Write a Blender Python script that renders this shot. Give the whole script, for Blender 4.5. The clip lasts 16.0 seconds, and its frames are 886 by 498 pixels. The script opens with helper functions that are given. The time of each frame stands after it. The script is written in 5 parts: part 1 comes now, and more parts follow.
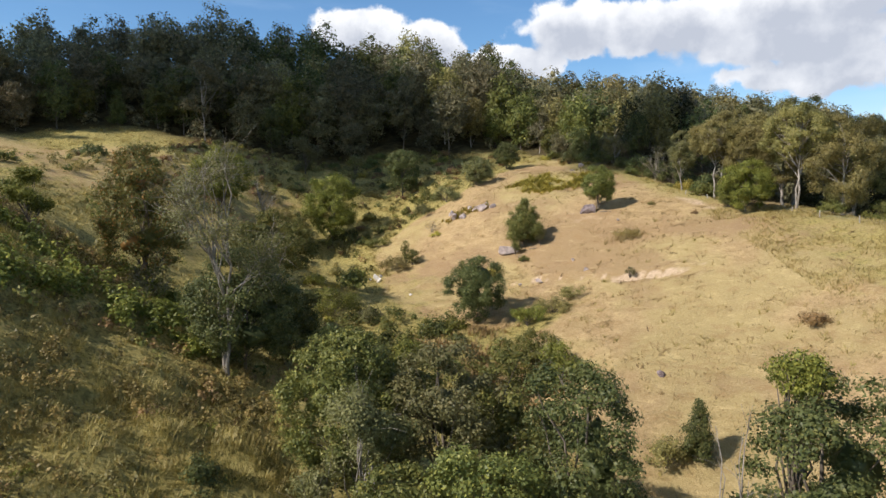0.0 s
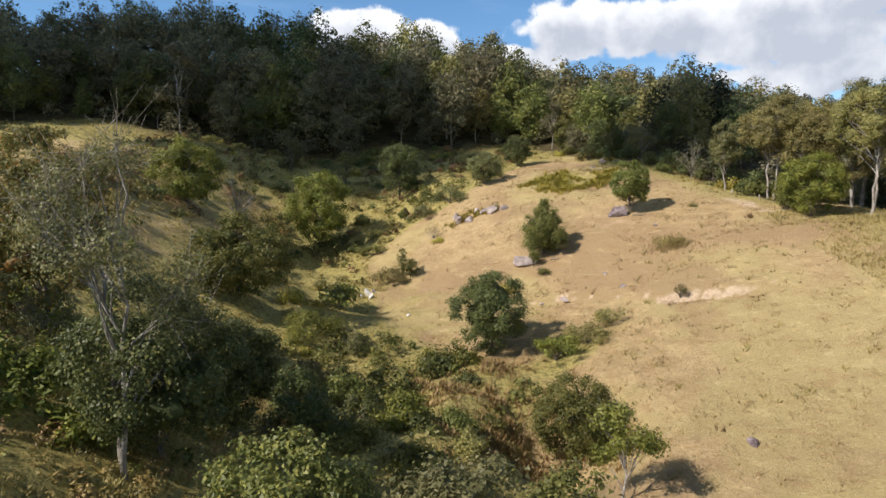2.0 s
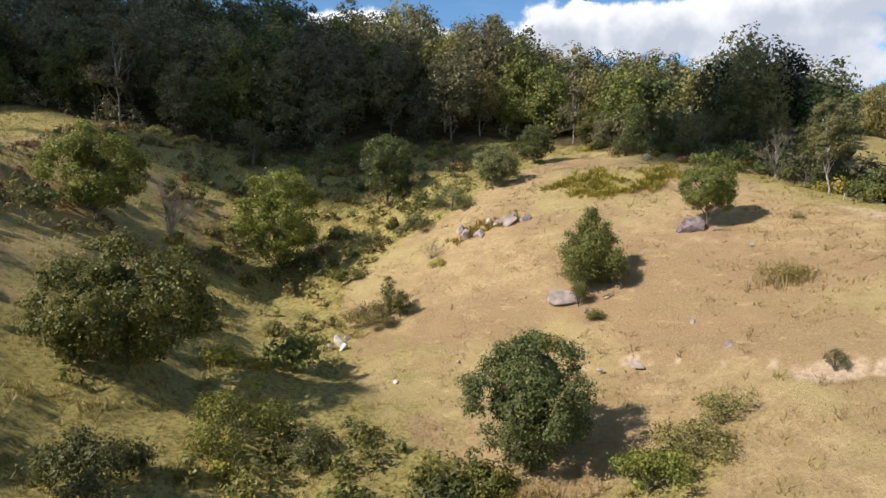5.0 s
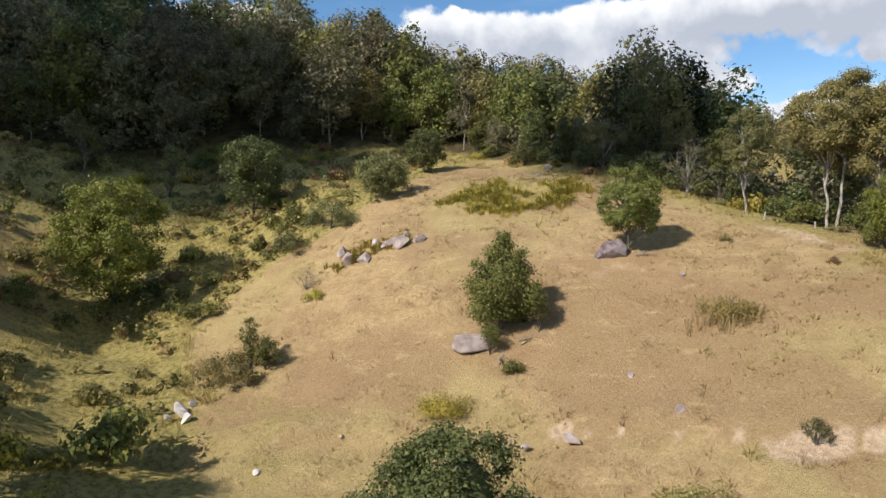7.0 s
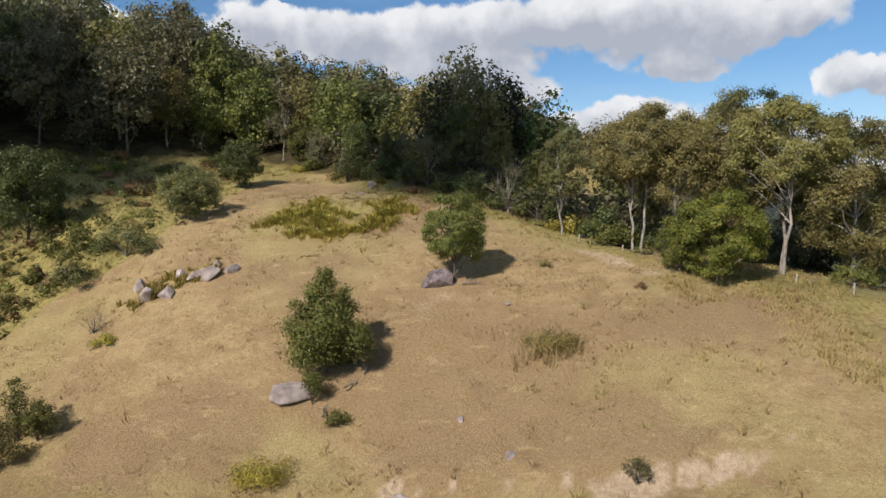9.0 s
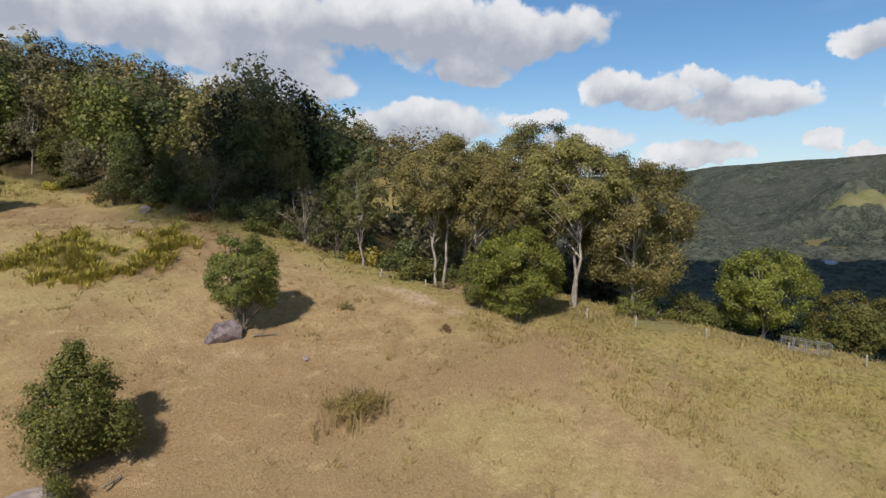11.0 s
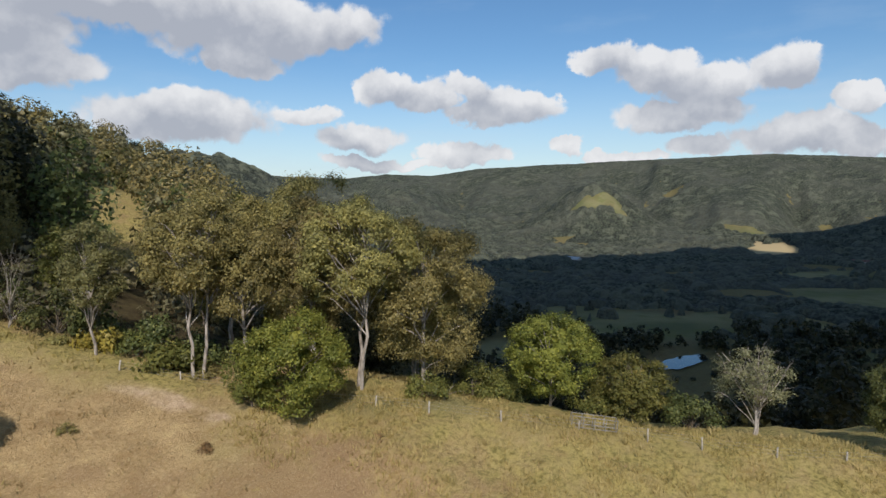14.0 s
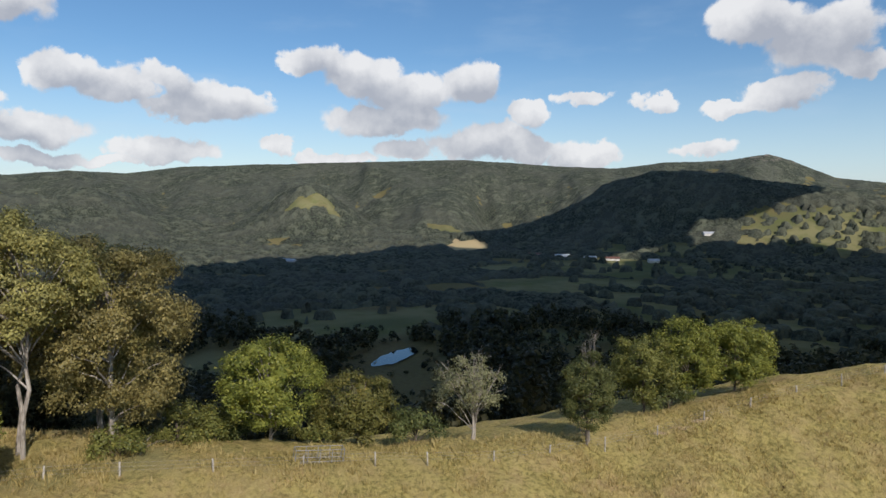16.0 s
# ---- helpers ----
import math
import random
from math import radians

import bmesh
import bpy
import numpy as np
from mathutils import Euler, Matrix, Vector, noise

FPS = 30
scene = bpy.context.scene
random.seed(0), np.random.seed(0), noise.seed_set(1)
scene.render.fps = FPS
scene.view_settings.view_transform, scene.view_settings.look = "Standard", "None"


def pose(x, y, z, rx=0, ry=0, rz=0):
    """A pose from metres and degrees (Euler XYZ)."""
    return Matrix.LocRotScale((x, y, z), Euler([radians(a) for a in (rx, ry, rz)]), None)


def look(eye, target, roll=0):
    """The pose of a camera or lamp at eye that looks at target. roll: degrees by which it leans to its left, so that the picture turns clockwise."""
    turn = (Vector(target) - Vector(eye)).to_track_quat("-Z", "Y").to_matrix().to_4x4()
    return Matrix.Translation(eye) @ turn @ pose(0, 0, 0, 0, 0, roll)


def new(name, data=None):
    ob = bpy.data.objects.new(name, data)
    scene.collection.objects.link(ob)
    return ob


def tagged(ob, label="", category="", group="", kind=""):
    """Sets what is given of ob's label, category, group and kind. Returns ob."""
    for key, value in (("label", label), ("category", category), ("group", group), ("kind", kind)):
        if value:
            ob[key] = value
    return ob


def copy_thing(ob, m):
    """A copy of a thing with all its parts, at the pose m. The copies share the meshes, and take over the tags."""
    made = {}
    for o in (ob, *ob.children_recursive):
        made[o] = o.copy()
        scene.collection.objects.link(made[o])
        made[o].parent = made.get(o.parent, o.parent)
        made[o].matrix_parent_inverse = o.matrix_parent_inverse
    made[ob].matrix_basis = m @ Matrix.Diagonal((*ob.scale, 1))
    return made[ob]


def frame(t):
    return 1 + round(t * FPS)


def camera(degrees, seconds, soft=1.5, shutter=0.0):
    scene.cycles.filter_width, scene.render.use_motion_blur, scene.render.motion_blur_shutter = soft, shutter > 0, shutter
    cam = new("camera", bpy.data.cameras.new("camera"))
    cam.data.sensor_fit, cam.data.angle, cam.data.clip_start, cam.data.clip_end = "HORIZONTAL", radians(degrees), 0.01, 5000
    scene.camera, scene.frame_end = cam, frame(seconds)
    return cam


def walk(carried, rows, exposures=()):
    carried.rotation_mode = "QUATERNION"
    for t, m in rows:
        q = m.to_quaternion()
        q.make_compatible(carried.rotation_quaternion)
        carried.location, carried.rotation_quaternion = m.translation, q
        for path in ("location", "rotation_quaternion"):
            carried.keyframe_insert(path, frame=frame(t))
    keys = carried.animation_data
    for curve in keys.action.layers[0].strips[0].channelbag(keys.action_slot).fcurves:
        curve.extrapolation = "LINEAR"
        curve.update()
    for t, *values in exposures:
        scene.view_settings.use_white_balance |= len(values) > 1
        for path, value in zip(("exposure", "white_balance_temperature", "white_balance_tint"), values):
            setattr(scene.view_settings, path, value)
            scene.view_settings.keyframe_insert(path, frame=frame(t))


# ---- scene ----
cam = camera(69.1, 16.0)
METRES, EYE, TILT, LEAN, TURN = 80.0, 30.0, -3.9, 0.0, 0.0
ROWS = [
    (0.0, 0.0, 0.0, 0.0, 0.0, 0.0, -0.0),
    (0.5, -0.0019, 0.0497, 0.003, -0.04, 0.0, -0.0),
    (1.0, -0.0038, 0.1002, 0.008, -0.08, -0.01, -0.03),
    (1.5, -0.0062, 0.1517, 0.0128, -0.1, -0.0, -0.04),
    (2.0, -0.0091, 0.2048, 0.0173, -0.12, 0.0, -0.04),
    (2.5, -0.0119, 0.2583, 0.0221, -0.11, 0.03, -0.02),
    (3.0, -0.0147, 0.3125, 0.0272, -0.13, 0.03, -0.03),
    (3.5, -0.0166, 0.367, 0.0321, -0.11, 0.04, -0.02),
    (6.0, -0.021, 0.6298, 0.0675, -2.94, 0.24, 0.09),
    (6.5, -0.0186, 0.6654, 0.0757, -6.83, 0.28, 0.35),
    (7.0, -0.0146, 0.6894, 0.0826, -11.26, 0.29, 0.67),
    (7.5, -0.0101, 0.703, 0.0892, -15.58, 0.29, 1.02),
    (8.0, -0.0057, 0.7111, 0.0967, -19.74, 0.21, 1.36),
    (8.5, -0.0016, 0.7182, 0.1061, -23.59, 0.01, 1.68),
    (9.0, 0.0028, 0.727, 0.1161, -26.55, -0.12, 1.9),
    (9.5, 0.0089, 0.736, 0.1271, -29.59, -0.29, 2.12),
    (10.0, 0.0163, 0.7465, 0.1376, -35.25, -0.56, 2.46),
    (12.5, 0.0712, 0.7993, 0.2038, -52.02, -1.71, 3.21),
    (13.0, 0.0844, 0.8089, 0.2178, -54.38, -1.88, 3.26),
    (13.5, 0.0985, 0.8178, 0.2306, -57.01, -2.05, 3.31),
    (14.0, 0.1126, 0.8251, 0.2401, -63.88, -2.46, 3.47),
    (14.5, 0.1268, 0.8309, 0.2443, -73.26, -3.03, 3.67),
    (15.0, 0.1399, 0.8356, 0.2459, -81.35, -3.56, 3.77),
    (15.5, 0.1518, 0.8382, 0.2486, -86.45, -3.89, 3.78),
    (16.0, 0.1639, 0.8404, 0.2536, -89.0, -4.03, 3.76),
]
walk(cam, [(t, pose(0, 0, EYE, TILT, LEAN, TURN) @ pose(METRES * x, METRES * y, METRES * z, 90 + pitch, roll, yaw)) for t, x, y, z, yaw, pitch, roll in ROWS],
     exposures=[(0.0, 0.30), (3.5, 0.34), (6.0, 0.32), (7.0, 0.22), (8.0, 0.0), (9.0, -0.08), (10.0, -0.14), (12.5, -0.20), (14.0, -0.18), (16.0, -0.15)])

# ---- light of the place: a clear sky with cumulus, sun low behind the first heading ----
SUN_EL, SUN_AZ = 39.0, 243.0            # degrees above the horizon; clockwise from +y
TO_SUN = Vector((math.sin(radians(SUN_AZ)) * math.cos(radians(SUN_EL)), math.cos(radians(SUN_AZ)) * math.cos(radians(SUN_EL)), math.sin(radians(SUN_EL))))
sun_data = bpy.data.lights.new("sun", "SUN")
sun_data.energy, sun_data.angle, sun_data.color = 4.6, radians(0.53), (1.0, 0.905, 0.82)
sun = new("sun", sun_data)
sun.matrix_world = look(TO_SUN * 300, (0, 0, 0))
SKY_GAIN = 0.122

# clouds: azimuth, elevation, half width, half height in degrees
BANK_NORTH = [(-8.0, 14.5, 3.7, 1.6), (-2.2, 13.7, 4.7, 1.8), (5.7, 12.2, 3.8, 1.5), (11.0, 14.8, 4.5, 2.0), (18.8, 14.5, 6.0, 2.0),
              (25.3, 10.2, 2.5, 1.1), (31.0, 10.4, 5.7, 1.6), (27.9, 13.2, 7.8, 2.2)]
BANK_HILL = [(38.6, 15.5, 14.0, 2.1), (53.8, 14.5, 4.3, 1.6), (46.4, 11.8, 3.5, 1.2), (41.5, 7.8, 3.7, 1.4),
             (42.5, 7.0, 6.7, 2.0), (51.9, 7.5, 2.9, 0.8), (56.4, 5.5, 4.2, 1.2), (47.5, 14.4, 9.3, 2.3), (29.5, 15.5, 9.0, 1.7)]
BANK_VALLEY = [(59.0, 9.8, 2.5, 1.4), (62.2, 8.9, 3.3, 1.3), (66.3, 9.8, 2.1, 1.1), (69.3, 8.3, 3.8, 1.5), (66.6, 7.4, 2.6, 0.9),
               (56.7, 3.4, 4.2, 0.6), (66.1, 4.3, 3.3, 1.0), (74.6, 4.7, 1.9, 0.6), (78.0, 11.8, 2.3, 1.3),
               (81.9, 10.6, 3.3, 1.6), (86.3, 9.5, 3.9, 1.5), (91.7, 10.2, 2.6, 2.0), (84.3, 7.4, 5.8, 1.2)]
BANK_EAST = [(86.3, 4.7, 3.0, 0.9), (92.3, 5.5, 3.7, 1.4), (96.7, 4.8, 3.9, 1.1), (101.6, 4.1, 2.9, 0.8), (96.4, 7.4, 1.8, 1.0),
             (101.0, 8.8, 2.3, 0.6), (107.0, 8.6, 1.7, 0.7), (110.7, 4.4, 2.4, 0.6), (117.0, 8.7, 2.5, 1.3), (113.1, 7.8, 2.5, 0.7),
             (114.5, 14.1, 4.4, 1.7), (118.8, 12.6, 4.2, 2.0), (121.7, 10.2, 2.0, 0.9), (62.0, 3.2, 2.5, 0.4), (79.9, 4.0, 3.4, 0.5)]


class Nodes:
    """Short hand for node trees."""
    def __init__(self, tree):
        self.tree = tree

    def add(self, kind, *wires, **props):
        n = self.tree.nodes.new(kind)
        for key, value in props.items():
            setattr(n, key, value)
        for i, w in enumerate(wires):
            self.put(n.inputs[i], w)
        return n

    def put(self, socket, w):
        if w is None:
            return
        if isinstance(w, bpy.types.NodeSocket):
            self.tree.links.new(w, socket)
        else:
            socket.default_value = w

    def math(self, op, *w, clamp=False):
        return self.add("ShaderNodeMath", *w, operation=op, use_clamp=clamp).outputs[0]

    def vec(self, op, *w):
        n = self.add("ShaderNodeVectorMath", *w, operation=op)
        return n.outputs["Value"] if op in ("LENGTH", "DOT_PRODUCT", "DISTANCE") else n.outputs[0]

    def mix(self, f, a, b, blend="MIX"):
        n = self.tree.nodes.new("ShaderNodeMix")
        n.data_type, n.blend_type = "RGBA", blend
        self.put(n.inputs[0], f), self.put(n.inputs[6], a), self.put(n.inputs[7], b)
        return n.outputs[2]

    def span(self, v, a, b, c=0.0, d=1.0, kind="SMOOTHSTEP"):
        n = self.tree.nodes.new("ShaderNodeMapRange")
        n.interpolation_type = kind
        for i, w in enumerate((v, a, b, c, d)):
            self.put(n.inputs[i], w)
        return n.outputs[0]

    def noise(self, vector, scale, detail=4.0, rough=0.55, colour=False):
        n = self.tree.nodes.new("ShaderNodeTexNoise")
        self.put(n.inputs["Vector"], vector)
        n.inputs["Scale"].default_value, n.inputs["Detail"].default_value, n.inputs["Roughness"].default_value = scale, detail, rough
        return n.outputs["Color"] if colour else n.outputs["Fac"]


def cloud_group():
    g = bpy.data.node_groups.new("cloud_density", "ShaderNodeTree")
    g.interface.new_socket("place", in_out="INPUT", socket_type="NodeSocketVector")
    g.interface.new_socket("density", in_out="OUTPUT", socket_type="NodeSocketFloat")
    n = Nodes(g)
    place = n.add("NodeGroupInput").outputs[0]
    best = None
    for az, el, a, e in BANK_NORTH + BANK_HILL + BANK_VALLEY + BANK_EAST:
        d = n.vec("SUBTRACT", place, (az, el, 0))
        d = n.vec("MULTIPLY", d, (1 / (a * 1.28), 1 / (e * 1.32), 0))
        d = n.math("SUBTRACT", 1.0, n.vec("LENGTH", d))
        best = d if best is None else n.math("SMOOTH_MAX", best, d, 0.18)
    out = n.add("NodeGroupOutput")
    n.put(out.inputs[0], best)
    return g


world = bpy.data.worlds.new("world")
scene.world = world
world.use_nodes = True
world.node_tree.nodes.clear()
n = Nodes(world.node_tree)
sky = n.add("ShaderNodeTexSky", sky_type="NISHITA", sun_disc=False, sun_elevation=radians(SUN_EL), sun_rotation=radians(SUN_AZ),
            altitude=200.0, air_density=1.0, dust_density=0.3, ozone_density=3.0)
way = n.add("ShaderNodeTexCoord").outputs["Generated"]
split = n.add("ShaderNodeSeparateXYZ", way)
az = n.math("MULTIPLY", n.math("ARCTAN2", split.outputs[0], split.outputs[1]), 180 / math.pi)
el = n.math("MULTIPLY", n.math("ARCSINE", split.outputs[2]), 180 / math.pi)
place = n.add("ShaderNodeCombineXYZ", az, el, 0.0).outputs[0]
puff = n.vec("SUBTRACT", n.noise(way, 9.0, 6.0, 0.55, True), (0.5, 0.5, 0.5))
place = n.vec("ADD", place, n.vec("MULTIPLY", puff, (6.5, 3.2, 0)))
fine = n.vec("SUBTRACT", n.noise(way, 34.0, 7.0, 0.62, True), (0.5, 0.5, 0.5))
place = n.vec("ADD", place, n.vec("MULTIPLY", fine, (2.4, 1.5, 0)))
group = cloud_group()
here = n.add("ShaderNodeGroup", place, node_tree=group).outputs[0]
above = n.add("ShaderNodeGroup", n.vec("ADD", place, (-0.4, 0.8, 0)), node_tree=group).outputs[0]
higher = n.add("ShaderNodeGroup", n.vec("ADD", place, (-0.8, 1.9, 0)), node_tree=group).outputs[0]
# away from the banks in view the sky carries scattered cloud of the same kind
scatter = n.math("SUBTRACT", n.noise(n.vec("MULTIPLY", way, (1, 1, 2.2)), 3.2, 7.0, 0.6), 0.55)
outside = n.math("ADD", n.span(az, -12.0, -45.0), n.math("ADD", n.span(az, 128.0, 160.0), n.span(el, 22.0, 40.0)), clamp=True)
here2 = n.math("MAXIMUM", here, n.math("MULTIPLY", n.math("MULTIPLY", scatter, 5.0), outside))
lobes = n.add("ShaderNodeTexVoronoi", way).outputs["Distance"]
lobes.node.inputs["Scale"].default_value = 15.0
buds = n.add("ShaderNodeTexVoronoi", way).outputs["Distance"]
buds.node.inputs["Scale"].default_value = 42.0
billow = n.math("ADD", n.math("MULTIPLY", n.math("SUBTRACT", 0.42, lobes), 0.42), n.math("MULTIPLY", n.math("SUBTRACT", 0.42, buds), 0.20))
here2 = n.math("ADD", here2, n.math("MULTIPLY", billow, n.span(here2, -0.03, 0.14)))
cover = n.span(here2, 0.02, 0.24)
roll = n.math("MULTIPLY", n.math("SUBTRACT", n.noise(way, 26.0, 5.0, 0.6), 0.5), 0.9)
shade = n.math("ADD", n.math("MULTIPLY", n.span(above, 0.0, 0.75), 0.36), n.math("MULTIPLY", n.span(higher, -0.30, 0.75), 0.60))
shade = n.math("SUBTRACT", n.math("ADD", shade, n.math("MULTIPLY", roll, n.span(here, 0.05, 0.35))), n.math("MULTIPLY", billow, 0.9), clamp=True)
cloud_colour = n.mix(shade, (0.93, 0.935, 0.955, 1), (0.47, 0.50, 0.575, 1))
veil = n.math("MULTIPLY", n.span(n.noise(n.vec("MULTIPLY", way, (1, 1, 4.0)), 6.0, 6.0), 0.5, 0.8), 0.12)
blue = n.vec("SCALE", sky.outputs[0])
blue.node.inputs["Scale"].default_value = SKY_GAIN
blue = n.add("ShaderNodeHueSaturation", None, 1.22, None, None, blue).outputs[0]
haze = n.mix(n.math("ADD", veil, n.span(el, 13.0, 0.0, 0.05, 0.56)), blue, (0.62, 0.77, 0.93, 1))
back = n.add("ShaderNodeBackground", n.mix(n.math("MULTIPLY", cover, 0.96), haze, cloud_colour), 1.0)
n.add("ShaderNodeOutputWorld", back.outputs[0])


# ---- materials ----
def material(name):
    m = bpy.data.materials.new(name)
    m.use_nodes = True
    m.node_tree.nodes.clear()
    return m, Nodes(m.node_tree)


def finish(n, shader):
    n.add("ShaderNodeOutputMaterial", shader)


def principled(n, colour, rough, bump=None, depth=0.05, strength=0.6, metal=0.0, gloss=0.35):
    p = n.tree.nodes.new("ShaderNodeBsdfPrincipled")
    n.put(p.inputs["Base Color"], colour), n.put(p.inputs["Roughness"], rough), n.put(p.inputs["Metallic"], metal)
    p.inputs["Specular IOR Level"].default_value = gloss
    if bump is not None:
        b = n.tree.nodes.new("ShaderNodeBump")
        b.inputs["Strength"].default_value, b.inputs["Distance"].default_value = strength, depth
        n.put(b.inputs["Height"], bump)
        n.put(p.inputs["Normal"], b.outputs[0])
    return p.outputs[0]


def attribute(n, name):
    return n.add("ShaderNodeAttribute", attribute_name=name).outputs["Fac"]


def where(n):
    return n.add("ShaderNodeNewGeometry").outputs["Position"]


def leaf_material(name, low, high, tip=None, clear=0.32):
    """Foliage: colour varies leaf by leaf and clump by clump."""
    m, n = material(name)
    each = n.add("ShaderNodeNewGeometry").outputs["Random Per Island"]
    tree = n.add("ShaderNodeObjectInfo").outputs["Random"]
    clump = n.noise(n.add("ShaderNodeTexCoord").outputs["Object"], 0.55, 2.0)
    f = n.math("ADD", n.math("MULTIPLY", each, 0.36), n.math("MULTIPLY", n.math("SUBTRACT", clump, 0.23), 1.25), clamp=True)
    colour = n.mix(f, (*low, 1), (*high, 1))
    if tip:
        colour = n.mix(n.math("MULTIPLY", n.span(each, 0.80, 0.95), 0.45), colour, (*tip, 1))
    tint = n.add("ShaderNodeHueSaturation", None, None, None, None, colour)
    tone = attribute(n, "tone")         # set where many trees share one mesh
    n.put(tint.inputs["Hue"], n.math("ADD", n.math("ADD", 0.485, n.math("MULTIPLY", tone, -0.02)), n.math("MULTIPLY", tree, 0.03)))
    n.put(tint.inputs["Value"], n.math("ADD", n.math("ADD", 0.8, n.math("MULTIPLY", tone, 0.8)), n.math("MULTIPLY", tree, 0.4)))
    body = principled(n, tint.outputs[0], 0.48, gloss=0.26)
    light = n.add("ShaderNodeBsdfTranslucent", tint.outputs[0]).outputs[0]
    finish(n, n.add("ShaderNodeMixShader", clear, body, light).outputs[0])
    return m


LEAF_DARK = leaf_material("leaf_dark_green", (0.041, 0.058, 0.022), (0.173, 0.193, 0.065), (0.324, 0.302, 0.094))
LEAF_MID = leaf_material("leaf_mid_green", (0.060, 0.082, 0.023), (0.262, 0.266, 0.075), (0.44, 0.38, 0.095))
LEAF_BRIGHT = leaf_material("leaf_bright_green", (0.064, 0.090, 0.020), (0.310, 0.318, 0.066), (0.47, 0.42, 0.09))
LEAF_OLIVE = leaf_material("leaf_olive_gum", (0.072, 0.076, 0.032), (0.440, 0.390, 0.140), (0.52, 0.44, 0.16))
LEAF_GREY = leaf_material("leaf_grey_green", (0.078, 0.086, 0.036), (0.275, 0.265, 0.108), (0.40, 0.35, 0.17))
LEAF_ORANGE = leaf_material("leaf_rusty", (0.075, 0.090, 0.026), (0.270, 0.250, 0.070), (0.60, 0.24, 0.06))
LEAF_FOREST = leaf_material("leaf_forest", (0.070, 0.077, 0.045), (0.290, 0.262, 0.140), (0.400, 0.335, 0.180))
# woodland leaf with cloud shade put into its colour
LEAF_SHADED = leaf_material("leaf_shaded_woods", (0.020, 0.026, 0.011), (0.095, 0.094, 0.038), (0.160, 0.140, 0.060))
LEAF_SILVER = leaf_material("leaf_silver_grey", (0.105, 0.115, 0.062), (0.320, 0.320, 0.170), (0.42, 0.40, 0.22))
LEAF_YELLOW = leaf_material("leaf_yellow_fern", (0.190, 0.180, 0.036), (0.600, 0.520, 0.105), (0.68, 0.55, 0.15))
LEAF_STRAW = leaf_material("dry_grass_blade", (0.224, 0.168, 0.071), (0.538, 0.414, 0.200), (0.336, 0.314, 0.116), 0.2)
LEAF_PADDOCK = leaf_material("paddock_grass", (0.37, 0.32, 0.11), (0.70, 0.60, 0.25), clear=0.42)
LEAF_TUSSOCK = leaf_material("green_tussock_blade", (0.165, 0.138, 0.044), (0.490, 0.392, 0.138), (0.280, 0.255, 0.078), 0.22)
LEAF_DRY = leaf_material("dry_weed", (0.156, 0.111, 0.052), (0.390, 0.260, 0.117), (0.494, 0.286, 0.117), 0.2)


def bark_material(name, low, high):
    m, n = material(name)
    p = n.add("ShaderNodeTexCoord").outputs["Object"]
    streak = n.noise(n.vec("MULTIPLY", p, (5, 5, 0.8)), 1.6, 5.0)
    patch = n.noise(p, 1.1, 2.0)
    colour = n.mix(n.span(n.math("ADD", n.math("MULTIPLY", streak, 0.6), n.math("MULTIPLY", patch, 0.4)), 0.35, 0.65), (*low, 1), (*high, 1))
    finish(n, principled(n, colour, 0.85, streak, 0.03))
    return m


BARK = bark_material("bark_grey_brown", (0.075, 0.060, 0.045), (0.22, 0.185, 0.145))
BARK_PALE = bark_material("bark_pale_gum", (0.17, 0.15, 0.13), (0.46, 0.42, 0.37))
BARK_DEAD = bark_material("bark_dead_silver", (0.14, 0.125, 0.105), (0.37, 0.335, 0.285))


def rock_material(name, low, high, moss):
    m, n = material(name)
    p = n.add("ShaderNodeTexCoord").outputs["Object"]
    big, small = n.noise(p, 0.9, 4.0), n.noise(p, 7.0, 6.0, 0.7)
    colour = n.mix(n.span(big, 0.35, 0.65), (*low, 1), (*high, 1))
    colour = n.mix(n.math("MULTIPLY", n.span(small, 0.52, 0.7), 0.55), colour, (*moss, 1))
    finish(n, principled(n, colour, 0.88, n.math("ADD", big, n.math("MULTIPLY", small, 0.4)), 0.12))
    return m


ROCK = rock_material("granite", (0.30, 0.25, 0.24), (0.56, 0.48, 0.45), (0.20, 0.17, 0.15))
ROCK_DARK = rock_material("granite_dark", (0.10, 0.075, 0.08), (0.30, 0.245, 0.245), (0.46, 0.42, 0.39))
ROCK_WHITE = rock_material("quartz", (0.55, 0.52, 0.50), (0.80, 0.77, 0.74), (0.36, 0.32, 0.28))


